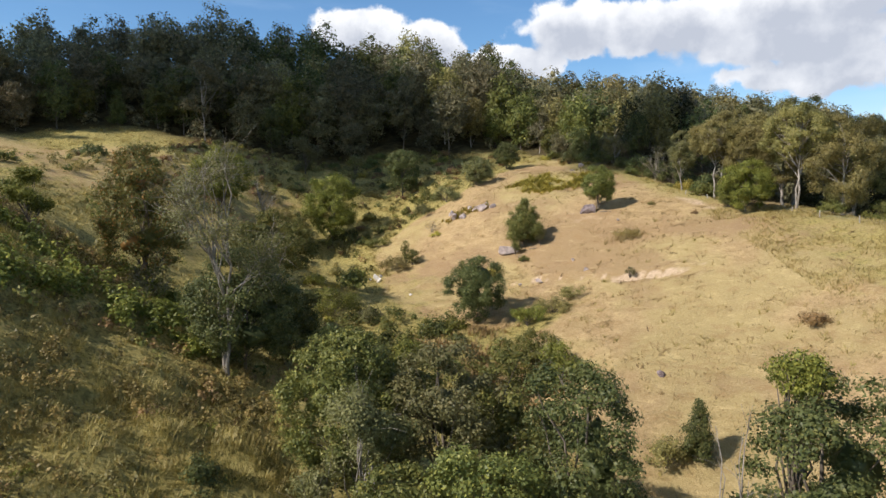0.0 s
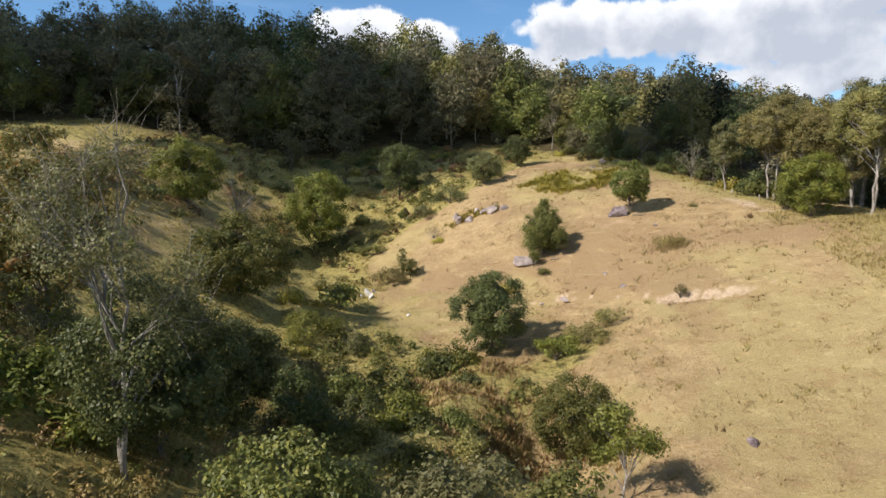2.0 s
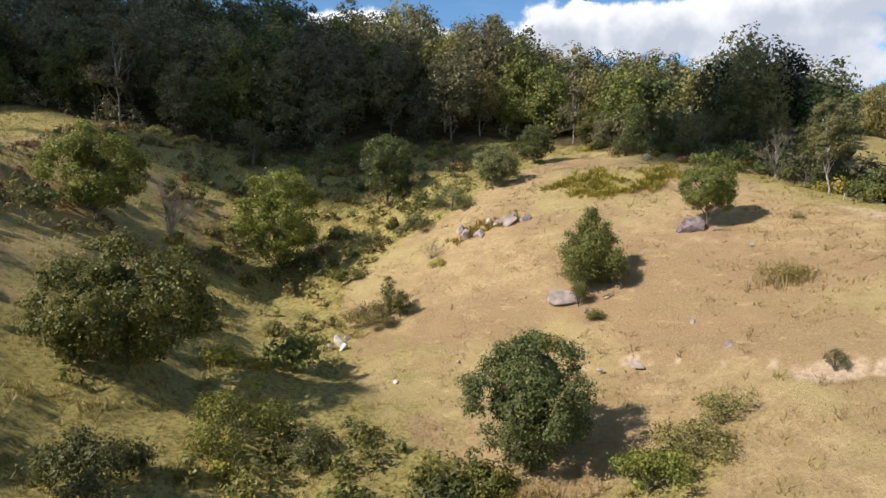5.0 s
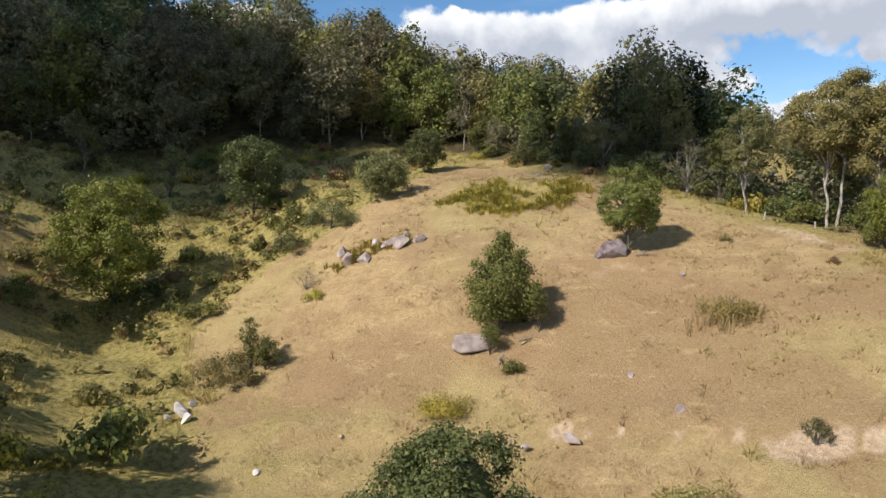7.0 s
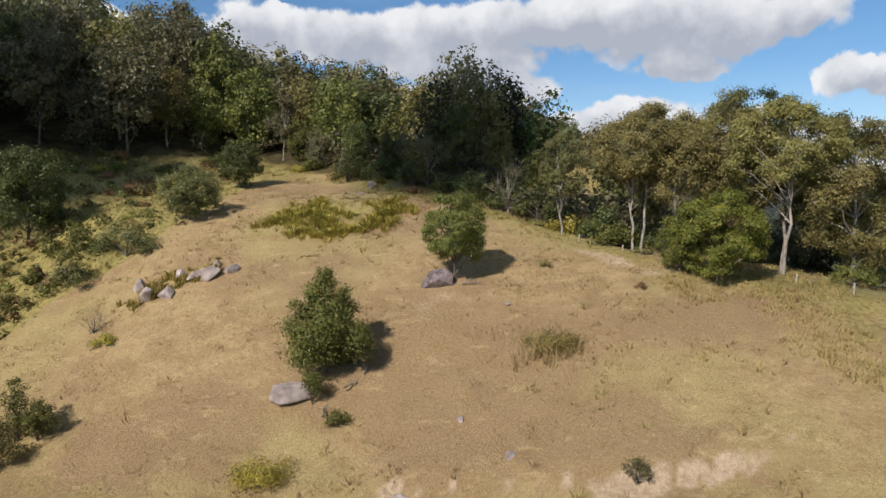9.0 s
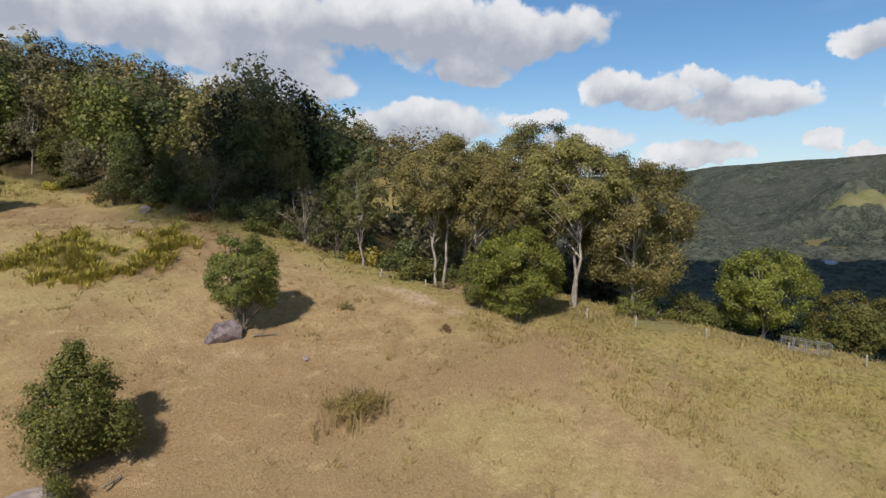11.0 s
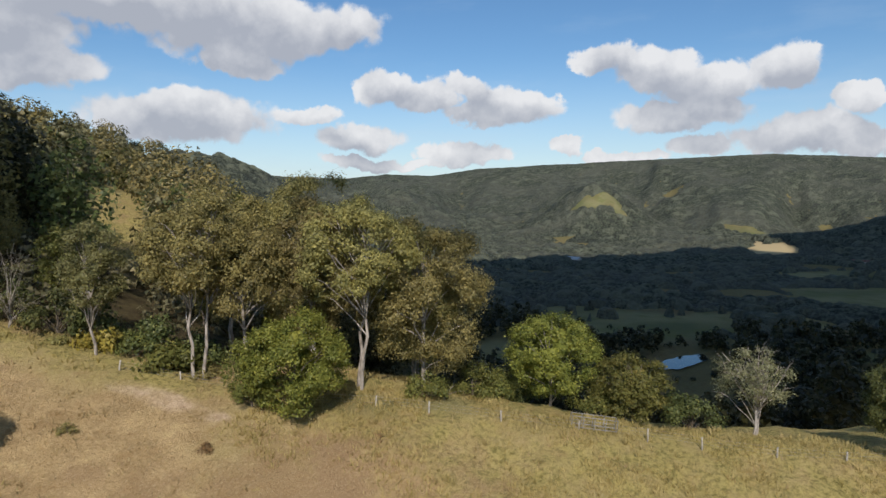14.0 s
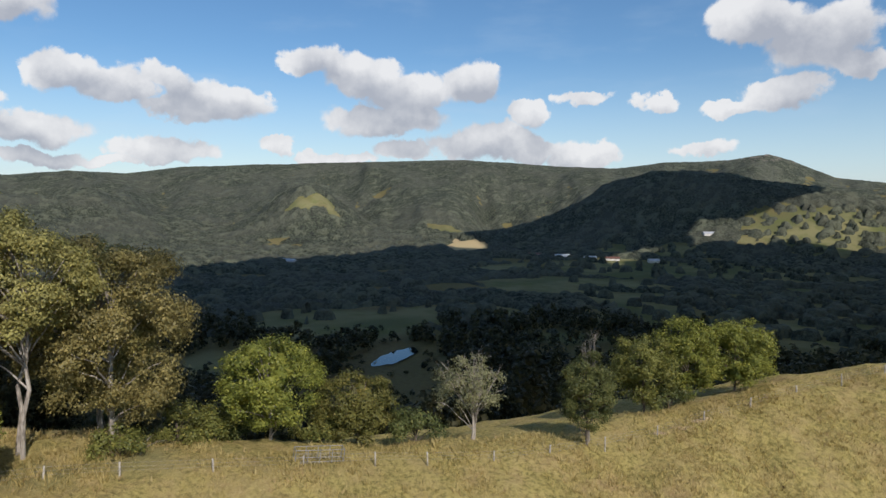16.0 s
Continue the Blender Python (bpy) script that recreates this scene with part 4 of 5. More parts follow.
plant("dead_shrub", -2.1, 119.2, 3.0, 2.8, "shrub", LEAF_DRY, "bare grey dead shrub on the spur", "shrub", bark=BARK_DEAD, leaves=60, leaf=0.13, seed=32, twigs=7, apart=True)
plant("shrub", -1.2, 117.0, 1.2, 2.6, "shrub", LEAF_YELLOW, "yellowish low shrub on the spur", "shrub", leaves=700, leaf=0.17, seed=33)

# thicket below the start of the flight
plant("tree", -6.1, 37.6, 10.2, 7.6, "dome", LEAF_MID, "tall green tree with glossy leaves", base=0.05, leaves=16000, leaf=0.23, seed=41)
plant("grey_tree", -4.6, 32.5, 9.8, 7.4, "gum", LEAF_GREY, "grey-green tree with bare twigs", base=0.1, bark=BARK_DEAD, leaves=12000, leaf=0.17, seed=42, twigs=8)
plant("tree", 0.2, 36.5, 12.4, 7.8, "dome", LEAF_GREY, "grey-green broad tree in the thicket", base=0.05, leaves=13000, leaf=0.21, seed=43)
plant("tree", 3.6, 38.0, 11.8, 7.0, "dome", LEAF_MID, "olive green tree in the thicket", base=0.05, leaves=10000, leaf=0.22, seed=46)
plant("tree", 6.7, 30.5, 16.8, 7.8, "dome", LEAF_DARK, "tall dense green tree in the thicket", base=0.05, leaves=17000, leaf=0.23, seed=44)
plant("tree", 1.8, 27.4, 13.2, 6.8, "dome", LEAF_MID, "green leafy tree in the thicket", base=0.05, leaves=13000, leaf=0.22, seed=45)
plant("tree", -1.9, 26.6, 10.8, 5.6, "dome", LEAF_MID, "light green tree in the thicket", base=0.05, leaves=11000, leaf=0.22, seed=451)
plant("tree", 9.6, 65.4, 7.2, 7.6, "dome", LEAF_MID, "dense rounded olive green tree below the pasture bank", base=0.02, leaves=13000, leaf=0.20, seed=47)
plant("young_tree", 10.4, 55.0, 6.4, 6.2, "gum", LEAF_BRIGHT, "thin light green sapling with pale bare limbs", "tree", base=0.35, bark=BARK_PALE, leaves=2400, leaf=0.20, seed=48, twigs=3, limbs=14)
plant("conical_tree", 19.2, 47.2, 5.0, 3.4, "cone", LEAF_DARK, "small dark conical tree on the pasture", base=0.04, leaves=5000, leaf=0.18, seed=49)
plant("shrub", 16.6, 46.6, 3.2, 4.2, "shrub", LEAF_OLIVE, "olive shrub beside the small conical tree", "shrub", leaves=2500, leaf=0.18, seed=50)
plant("tree", 18.9, 30.2, 17.8, 10.0, "dome", LEAF_DARK, "broad dark grey-green tree on the bank", base=0.04, leaves=17000, leaf=0.24, seed=51)
plant("tree", 17.8, 31.6, 17.6, 3.2, "dome", LEAF_BRIGHT, "yellow-green leafy tree top", base=0.84, leaves=2500, leaf=0.2, seed=52)
plant("dead_tree", 14.7, 30.4, 16.0, 4.2, "gum", LEAF_DRY, "bare dead sapling with upright twigs", base=0.6, bark=BARK_PALE, leaves=0, seed=53, twigs=3, girth=0.008, limbs=14, apart=True)
plant("shrub", 13.0, 33.5, 4.6, 5.0, "shrub", LEAF_OLIVE, "olive bush at the foot of the bank", "shrub", leaves=3000, leaf=0.2, seed=531)
plant("shrub", -12.4, 32.0, 3.4, 3.4, "shrub", LEAF_DARK, "dark green bush on the bank", "shrub", leaves=2500, leaf=0.18, seed=54)
plant("shrub", -15.6, 30.5, 2.2, 3.0, "shrub", LEAF_OLIVE, "olive bush on the bank", "shrub", leaves=1500, leaf=0.18, seed=55)
plant("shrub", -2.6, 60.5, 3.0, 4.0, "shrub", LEAF_DARK, "dark green bush in the gully bed", "shrub", leaves=2500, leaf=0.19, seed=56)
plant("shrub", -6.8, 63.5, 2.6, 4.6, "shrub", LEAF_DARK, "dark green bush in the gully bed", "shrub", leaves=2500, leaf=0.19, seed=57)
plant("shrub", 1.4, 58.6, 3.4, 3.0, "shrub", LEAF_OLIVE, "olive bush in the gully bed", "shrub", leaves=2000, leaf=0.19, seed=58)
plant("shrub", -10.2, 70.5, 2.8, 4.2, "shrub", LEAF_MID, "green bush in the gully bed", "shrub", leaves=2200, leaf=0.19, seed=59)

# hollow beside the rounded tree, pasture weeds
plant("shrub", 10.4, 77.6, 3.6, 5.4, "shrub", LEAF_BRIGHT, "bright green bush in the hollow", "shrub", leaves=3000, leaf=0.20, seed=61)
plant("shrub", 13.6, 79.8, 3.3, 5.4, "shrub", LEAF_OLIVE, "olive green bush in the hollow", "shrub", leaves=2400, leaf=0.18, seed=62)
plant("shrub", 16.8, 82.8, 2.5, 4.4, "shrub", LEAF_OLIVE, "low olive bush in the hollow", "shrub", leaves=1500, leaf=0.17, seed=63)
plant("weed_clump", 26.9, 96.4, 1.9, 3.4, "shrub", LEAF_TUSSOCK, "dry olive-brown weed clump on the pasture", "weeds", leaves=1100, leaf=0.25, seed=64, slim=0.2)
plant("weed_clump", 28.3, 95.2, 1.5, 2.2, "shrub", LEAF_TUSSOCK, "tall green grass clump on the pasture", "weeds", leaves=900, leaf=0.34, seed=65, slim=0.16)
plant("sapling", 24.6, 84.2, 2.1, 1.6, "shrub", LEAF_GREY, "small grey-green sapling at the bare bank", leaves=600, leaf=0.13, seed=66, twigs=3)
plant("weed_clump", 7.4, 96.8, 1.5, 5.2, "shrub", LEAF_YELLOW, "tall green grass clump above the bank", "weeds", leaves=2600, leaf=0.35, seed=67, slim=0.14)
plant("shrub", 36.0, 61.6, 2.0, 3.4, "shrub", LEAF_DRY, "brownish bush on the open pasture", "shrub", leaves=1500, leaf=0.18, seed=68)
plant("shrub", 34.3, 106.0, 1.0, 1.4, "shrub", LEAF_OLIVE, "little olive bush on the pasture", "shrub", leaves=400, leaf=0.14, seed=69)
plant("shrub", 38.5, 98.6, 0.9, 1.3, "shrub", LEAF_DRY, "little dry bush on the pasture", "shrub", leaves=350, leaf=0.14, seed=70)

# crest of the spur
plant("tree", 30.3, 145.0, 4.4, 3.2, "dome", LEAF_DARK, "small dark rounded tree on the crest", base=0.1, leaves=2500, leaf=0.21, seed=71)
plant("tree", 32.2, 139.0, 6.6, 4.6, "cone", LEAF_DARK, "dark upright tree on the crest", base=0.03, leaves=4500, leaf=0.23, seed=72)
plant("grey_tree", 35.2, 132.6, 6.6, 6.6, "gum", LEAF_GREY, "silvery twiggy half-bare tree", base=0.15, bark=BARK_DEAD, leaves=1800, leaf=0.17, seed=73, twigs=12, apart=True)
plant("bare_tree", 39.6, 121.0, 5.6, 5.6, "gum", LEAF_GREY, "leafless pale-limbed small tree", base=0.25, bark=BARK_DEAD, leaves=350, leaf=0.17, seed=74, twigs=8, apart=True)
plant("slim_gum", 42.1, 114.0, 10.8, 5.2, "dome", LEAF_GREY, "slim gum with a straight pale trunk", base=0.3, bark=BARK_PALE, leaves=6500, leaf=0.22, seed=75, girth=0.010, apart=True)
plant("shrub", 44.6, 112.5, 3.4, 4.2, "shrub", LEAF_MID, "green shrub beside the slim gum", "shrub", leaves=2000, leaf=0.21, seed=76)

for i, (x, y, h, w) in enumerate([(27.6, 141.5, 4.0, 5.0), (30.6, 138.0, 3.2, 4.6), (33.4, 133.4, 3.6, 4.8), (36.0, 130.2, 3.0, 4.4), (38.4, 127.2, 3.8, 5.0), (40.6, 122.8, 3.2, 4.6),
                                  (42.2, 118.8, 4.2, 5.0), (43.6, 116.0, 3.4, 4.4), (45.4, 111.2, 3.6, 4.8), (46.8, 108.4, 3.0, 4.6)]):
    plant("shrub", x, y, h * 1.35, w * 1.1, "shrub", LEAF_DARK, "dark dense thicket along the crest's edge", "shrub", leaves=1500, leaf=0.3, seed=760 + i, group="crest thicket")

# gums at the paddock's edge
GUM = dict(style="lobed", rise=0.86, leaf_mat=LEAF_OLIVE, bark=BARK_PALE, droop=0.5, slim=0.6, leaf=0.29, limbs=22, flat=0.78, apart=True)
plant("gum_tree", 45.0, 106.0, h=14.8, w=9.6, label="eucalypt with two slender pale trunks", base=0.34, leaves=9600, seed=81, stems=2, **GUM)
plant("gum_tree", 48.4, 104.2, h=13.4, w=8.4, label="eucalypt with a slender pale trunk", base=0.32, leaves=7200, seed=82, **GUM)
plant("gum_tree", 51.0, 108.5, h=16.0, w=9.0, label="eucalypt behind the fence with a grey crown", base=0.2, leaves=6400, seed=180, **GUM)
plant("gum_tree", 57.0, 105.0, h=19.0, w=12.0, label="tall eucalypt with a broad olive crown", base=0.2, leaves=11200, seed=83, **GUM)
plant("gum_tree", 53.0, 100.8, h=16.0, w=9.5, label="tall eucalypt with an olive crown", base=0.15, leaves=8800, seed=181, **GUM)
plant("gum_tree", 52.6, 96.2, h=16.2, w=10.6, label="tall eucalypt with a forked white trunk", stems=2, base=0.36, leaves=12000, seed=84, girth=0.014, **GUM)
plant("gum_tree", 57.4, 92.8, h=15.4, w=12.6, label="eucalypt with a broad drooping olive crown", base=0.05, leaves=12800, seed=85, **GUM)
plant("gum_tree", 61.0, 95.5, h=16.5, w=9.5, label="eucalypt over the brow with an olive crown", base=0.1, leaves=7200, seed=182, **GUM)
plant("bush_tree", 45.6, 97.0, 8.2, 8.2, "dome", LEAF_BRIGHT, "round bright green bushy tree at the paddock edge", base=0.01, leaves=14000, leaf=0.23, seed=86)
plant("bush_tree", 44.6, 100.2, 5.4, 4.6, "dome", LEAF_MID, "smaller dark green bush beside the round bush", base=0.02, leaves=4500, leaf=0.21, seed=87)
plant("shrub", 55.0, 91.0, 3.0, 4.0, "shrub", LEAF_MID, "green shrub beneath the gums", "shrub", leaves=2200, leaf=0.21, seed=88)
plant("shrub", 60.6, 89.4, 4.0, 5.0, "shrub", LEAF_MID, "green shrub beneath the gums", "shrub", leaves=2600, leaf=0.21, seed=89)

# trees along the brow beyond the fence
plant("tree", 63.6, 83.2, 9.2, 9.0, "dome", LEAF_BRIGHT, "round-headed green tree beyond the fence", base=0.10, bark=BARK_PALE, leaves=14000, leaf=0.24, seed=191)
plant("shrub", 62.0, 88.0, 4.6, 5.6, "shrub", LEAF_MID, "dark green thicket beyond the fence", "shrub", leaves=3500, leaf=0.23, seed=92)
plant("shrub", 66.0, 87.6, 5.0, 6.0, "shrub", LEAF_DARK, "dark green thicket over the brow", "shrub", leaves=3500, leaf=0.23, seed=921)
plant("tree", 66.6, 76.8, 6.4, 8.0, "dome", LEAF_MID, "bushy olive green tree beyond the fence", base=0.02, leaves=10000, leaf=0.24, seed=93)
plant("shrub", 65.6, 79.8, 5.0, 5.0, "shrub", LEAF_MID, "green bush beyond the fence", "shrub", leaves=3000, leaf=0.22, seed=931)
plant("shrub", 66.6, 71.6, 5.2, 5.6, "shrub", LEAF_DARK, "dark green bush beyond the fence", "shrub", leaves=4000, leaf=0.22, seed=94)
plant("grey_gum", 66.6, 67.0, 7.8, 6.8, "lobed", LEAF_SILVER, "silvery half-dead tree with white limbs", base=0.2, bark=BARK_PALE, leaves=1500, leaf=0.20, seed=95, twigs=7, girth=0.02, stems=2, apart=True)
plant("oval_tree", 65.8, 57.3, 7.9, 5.0, "dome", LEAF_DARK, "dense oval dark green tree on the fence line", base=0.14, leaves=8000, leaf=0.21, seed=96)
plant("dead_tree", 66.3, 57.0, 9.4, 2.0, "gum", LEAF_DRY, "bare dead twigs above the dark tree", base=0.75, bark=BARK_DEAD, leaves=0, seed=97, twigs=4, girth=0.006)
plant("tree", 72.8, 50.6, 7.9, 6.6, "dome", LEAF_MID, "green tree beyond the fence", base=0.02, leaves=8000, leaf=0.24, seed=98)
plant("tree", 74.6, 46.0, 8.8, 7.0, "dome", LEAF_BRIGHT, "light green tree beyond the fence", base=0.02, leaves=9000, leaf=0.24, seed=99)
plant("tree", 76.6, 40.4, 7.6, 8.0, "dome", LEAF_BRIGHT, "light green spreading tree beyond the fence", base=0.02, leaves=9000, leaf=0.24, seed=90)
plant("shrub", 73.4, 48.0, 3.6, 5.0, "shrub", LEAF_DARK, "dark green bush under the fence-line trees", "shrub", leaves=2500, leaf=0.22, seed=981)
plant("tree", 90.0, 9.0, 6.5, 7.0, "dome", LEAF_BRIGHT, "light green tree over the brow", base=0.03, leaves=4000, leaf=0.27, seed=910)


# ---- rocks ----
def boulder(x, y, length, width, height, mat, label, seed, turn=0.0, sink=0.3, group=""):
    bm = bmesh.new()
    bmesh.ops.create_icosphere(bm, subdivisions=4, radius=0.5)
    shift = Vector((seed * 3.1, seed * 1.7, seed * 0.9))
    rng = np.random.default_rng(seed)
    cuts = [(Vector(rng.normal(0, 1, 3)).normalized(), rng.uniform(0.24, 0.42)) for _ in range(13)]
    for v in bm.verts:
        p = v.co.copy()
        d = 1 + 0.30 * noise.fractal(p * 2.2 + shift, 0.9, 2.0, 3) + 0.10 * noise.noise(p * 7 + shift)
        q = Vector((abs(p.x) ** 0.8 * math.copysign(1, p.x), abs(p.y) ** 0.8 * math.copysign(1, p.y), abs(p.z) ** 0.8 * math.copysign(1, p.z)))
        q = q * d
        for way, far in cuts:
            over = q.dot(way) - far
            if over > 0:
                q = q - way * over * 0.92
        v.co = Vector((q.x * length, q.y * width, q.z * height))
    me = bpy.data.meshes.new("boulder")
    bm.to_mesh(me)
    bm.free()
    me.polygons.foreach_set("use_smooth", [length > 3.55] * len(me.polygons))
    me.materials.append(mat)
    ob = new("boulder", me)
    ob.matrix_world = pose(x, y, float(ground(x, y)) + height * (0.5 - sink), 0, 0, turn)
    return tagged(ob, label, "rock", group)


boulder(10.1, 102.0, 3.6, 2.3, 2.1, ROCK, "large pale smooth granite boulder", 1, 10)
boulder(24.5, 107.6, 2.9, 2.0, 2.3, ROCK_DARK, "dark weathered boulder at the foot of the small tree", 2, -30)
for i, (x, y, s, m) in enumerate([(7.1, 119.9, 2.2, ROCK), (6.0, 120.8, 1.6, ROCK), (2.0, 120.7, 2.0, ROCK), (3.6, 119.8, 1.8, ROCK), (9.1, 119.6, 1.5, ROCK),
                                  (1.6, 123.0, 1.5, ROCK), (5.2, 122.0, 1.4, ROCK), (8.2, 121.2, 1.0, ROCK)]):
    boulder(x, y, s * 0.85, s * 0.75, s * 0.85, m, "granite rock in an outcrop on the spur", 10 + i, i * 47, 0.34, "rock outcrop")
for i, (x, y, s) in enumerate([(-10.9, 104.4, 1.25), (-10.3, 103.4, 0.9), (-11.7, 103.8, 0.6), (-10.2, 105.3, 0.7)]):
    boulder(x, y, s * 0.9, s * 0.75, s * 0.95, ROCK_WHITE, "white quartz rock in the gully bank", 30 + i, i * 60, 0.25, "white rocks")
for i, (x, y, s, m) in enumerate([(13.6, 90.5, 1.0, ROCK), (19.9, 89.5, 0.85, ROCK), (19.0, 93.8, 0.75, ROCK), (27.8, 102.1, 0.55, ROCK), (29.1, 136.4, 1.5, ROCK),
                                  (26.5, 133.5, 0.8, ROCK), (20.2, 58.5, 0.9, ROCK_DARK), (-4.8, 95.8, 0.5, ROCK_WHITE), (11.0, 91.4, 0.6, ROCK), (0.4, 97.5, 0.4, ROCK)]):
    boulder(x, y, s, s * 0.8, s * 0.75, m, "small weathered field stone in the grass", 50 + i, i * 35, 0.25, "field stones")


def fallen_branch(x, y, length, turn, seed, label):
    """A dead branch lying in the grass, with side twigs."""
    rng = np.random.default_rng(seed)
    root = new("fallen_branch")
    root.matrix_world = pose(x, y, float(ground(x, y)) + 0.06, 0, 0, turn)
    w = Wood()
    spine = w.limb(rng, (-length / 2, 0, 0.02), (length / 2, 0, 0.10), 0.075, 0.02, 6, 0.10, 7)
    part("stem", w.mesh("stem"), BARK_DEAD, root)
    for i in range(6):
        w = Wood()
        at = spine[1 + i % 5]
        w.limb(rng, at, at + (rng.uniform(0.2, 0.6), rng.normal(0, 0.5), rng.uniform(0.1, 0.5)), 0.03, 0.008, 4, 0.15, 4)
        part("twig", w.mesh("twig"), BARK_DEAD, root)
    tagged(root, label, "branch")


fallen_branch(11.9, 99.6, 2.2, 70, 401, "grey fallen branch below the pale boulder")
fallen_branch(14.3, 100.6, 1.8, 20, 402, "grey fallen branch beside the conical tree")
fallen_branch(26.8, 106.2, 1.8, -30, 403, "dead branch lying below the small tree")
fallen_branch(56.5, 90.0, 2.6, 15, 404, "pale fallen branch under the gums")


# ---- fence and feeder at the brow ----
def fence():
    root = new("fence")
    line = [(41.5, 110.6), (43.6, 106.4), (47.6, 97.4), (50.4, 93.2), (52.4, 89.6), (54.7, 84.5), (57.0, 79.0), (59.2, 74.2), (60.4, 70.4), (61.9, 65.3), (63.6, 60.7), (65.3, 55.9),
            (67.2, 51.0), (69.2, 46.3), (70.9, 41.5), (72.3, 36.6), (73.8, 31.6), (75.4, 26.5)]
    root.matrix_world = pose(60, 72, float(ground(60, 72)))
    rng = np.random.default_rng(3)
    tops = []
    for i, (x, y) in enumerate(line):
        w = Wood()
        z = float(ground(x, y))
        lean = rng.normal(0, 0.05, 2)
        r = 0.055 + 0.02 * rng.random()
        w.tube([(x - 60, y - 72, z - 0.5 - root.location.z), (x - 60 + lean[0] * 0.5, y - 72 + lean[1] * 0.5, z + 0.4 - root.location.z),
                (x - 60 + lean[0], y - 72 + lean[1], z + 0.86 - root.location.z), (x - 60 + lean[0], y - 72 + lean[1], z + 0.88 - root.location.z)], [r, r, r * 0.92, 0.01], 7)
        part("post", w.mesh("post"), POST_WOOD, root)
        tops.append((x - 60 + lean[0], y - 72 + lean[1], z - root.location.z))
    for h in (0.3, 0.55, 0.8):
        w = Wood()
        w.tube([(a, b, c + h) for a, b, c in tops], [0.006] * len(tops), 3)
        part("wire", w.mesh("wire"), GALVANISED, root, "thin galvanised fence wire")
    tagged(root, "weathered timber post and wire stock fence", "fence")


fence()


def feeder():
    """A steel cattle feeder: two barred sides on a frame."""
    root = new("cattle_feeder")
    x, y = 58.2, 78.2
    root.matrix_world = pose(x, y, float(ground(x, y)) + 0.05, 0, 6.5, -67)

    def bar(name, a, b, r):
        w = Wood()
        w.tube([a, np.asarray(a) * 0.5 + np.asarray(b) * 0.5, b], [r, r, r], 6)
        part(name, w.mesh(name), GALVANISED, root)
    for side in (-0.42, 0.42):
        for h, r in ((0.12, 0.022), (0.42, 0.009), (0.66, 0.009), (0.95, 0.022)):
            bar("rail", (-1.75, side, h), (1.75, side, h), r)
        for i in range(5):
            bar("upright", (-1.75 + i * 0.875, side, 0.0), (-1.75 + i * 0.875, side, 0.97), 0.026)
    for end in (-1.75, 1.75):
        for h in (0.12, 0.95):
            bar("end_rail", (end, -0.42, h), (end, 0.42, h), 0.028)
    tagged(root, "galvanised steel cattle feeder frame on the grass", "feeder")


feeder()


# ---- bracken, tussocks, grass ----
def blades(name, spots, heights, per, mat, label, category, seed, spread=0.35, width=0.05, bend=0.5, short=False):
    """Tufts of bent blades, joined."""
    rng = np.random.default_rng(seed)
    spots, heights = np.repeat(np.asarray(spots), per, 0), np.repeat(np.asarray(heights), per)
    k = len(spots)
    th = rng.random(k) * 6.283
    out = np.stack([np.cos(th), np.sin(th)], 1)
    base = spots + out * (rng.random(k) * spread * heights)[:, None]
    z = ground(base[:, 0], base[:, 1]) - 0.05
    z = z + SURFACE(base[:, 0], base[:, 1])
    h = heights * (0.55 + 0.6 * rng.random(k))
    side = np.stack([-out[:, 1], out[:, 0]], 1) * (width * heights * (0.6 + 0.8 * rng.random(k)))[:, None]
    reach = out * (bend * h * (0.4 + rng.random(k)))[:, None]
    p0 = np.column_stack([base - side, z])
    p1 = np.column_stack([base + side, z])
    m0 = np.column_stack([base + reach * 0.35 + side * 0.8, z + h * 0.65])
    m1 = np.column_stack([base + reach * 0.35 - side * 0.8, z + h * 0.65])
    tip = np.column_stack([base + reach, z + h * 0.95])
    if short:
        v, f = np.stack([p0, p1, tip], 1).reshape(-1, 3), np.arange(k * 3).reshape(-1, 3)
    else:
        v = np.stack([p0, p1, m0, m1, tip], 1).reshape(-1, 3)
        i = np.arange(k)[:, None] * 5
        f = np.concatenate([i + [0, 1, 2], i + [0, 2, 3], i + [3, 2, 4]])
    me = mesh_from(name, v, f)
    me.materials.append(mat)
    tagged(new(name, me), label, category, kind="stuff")


def scatter(rng, count, x0, x1, y0, y1, keep):
    p = np.column_stack([rng.uniform(x0, x1, count), rng.uniform(y0, y1, count)])
    return p[rng.random(count) < keep(p[:, 0], p[:, 1])]


def spaced(points, gap):
    """Keep only points that stand at least gap apart."""
    kept = []
    for q in points:
        if all((q[0] - k[0]) ** 2 + (q[1] - k[1]) ** 2 > gap * gap for k in kept):
            kept.append(q)
    return np.array(kept)


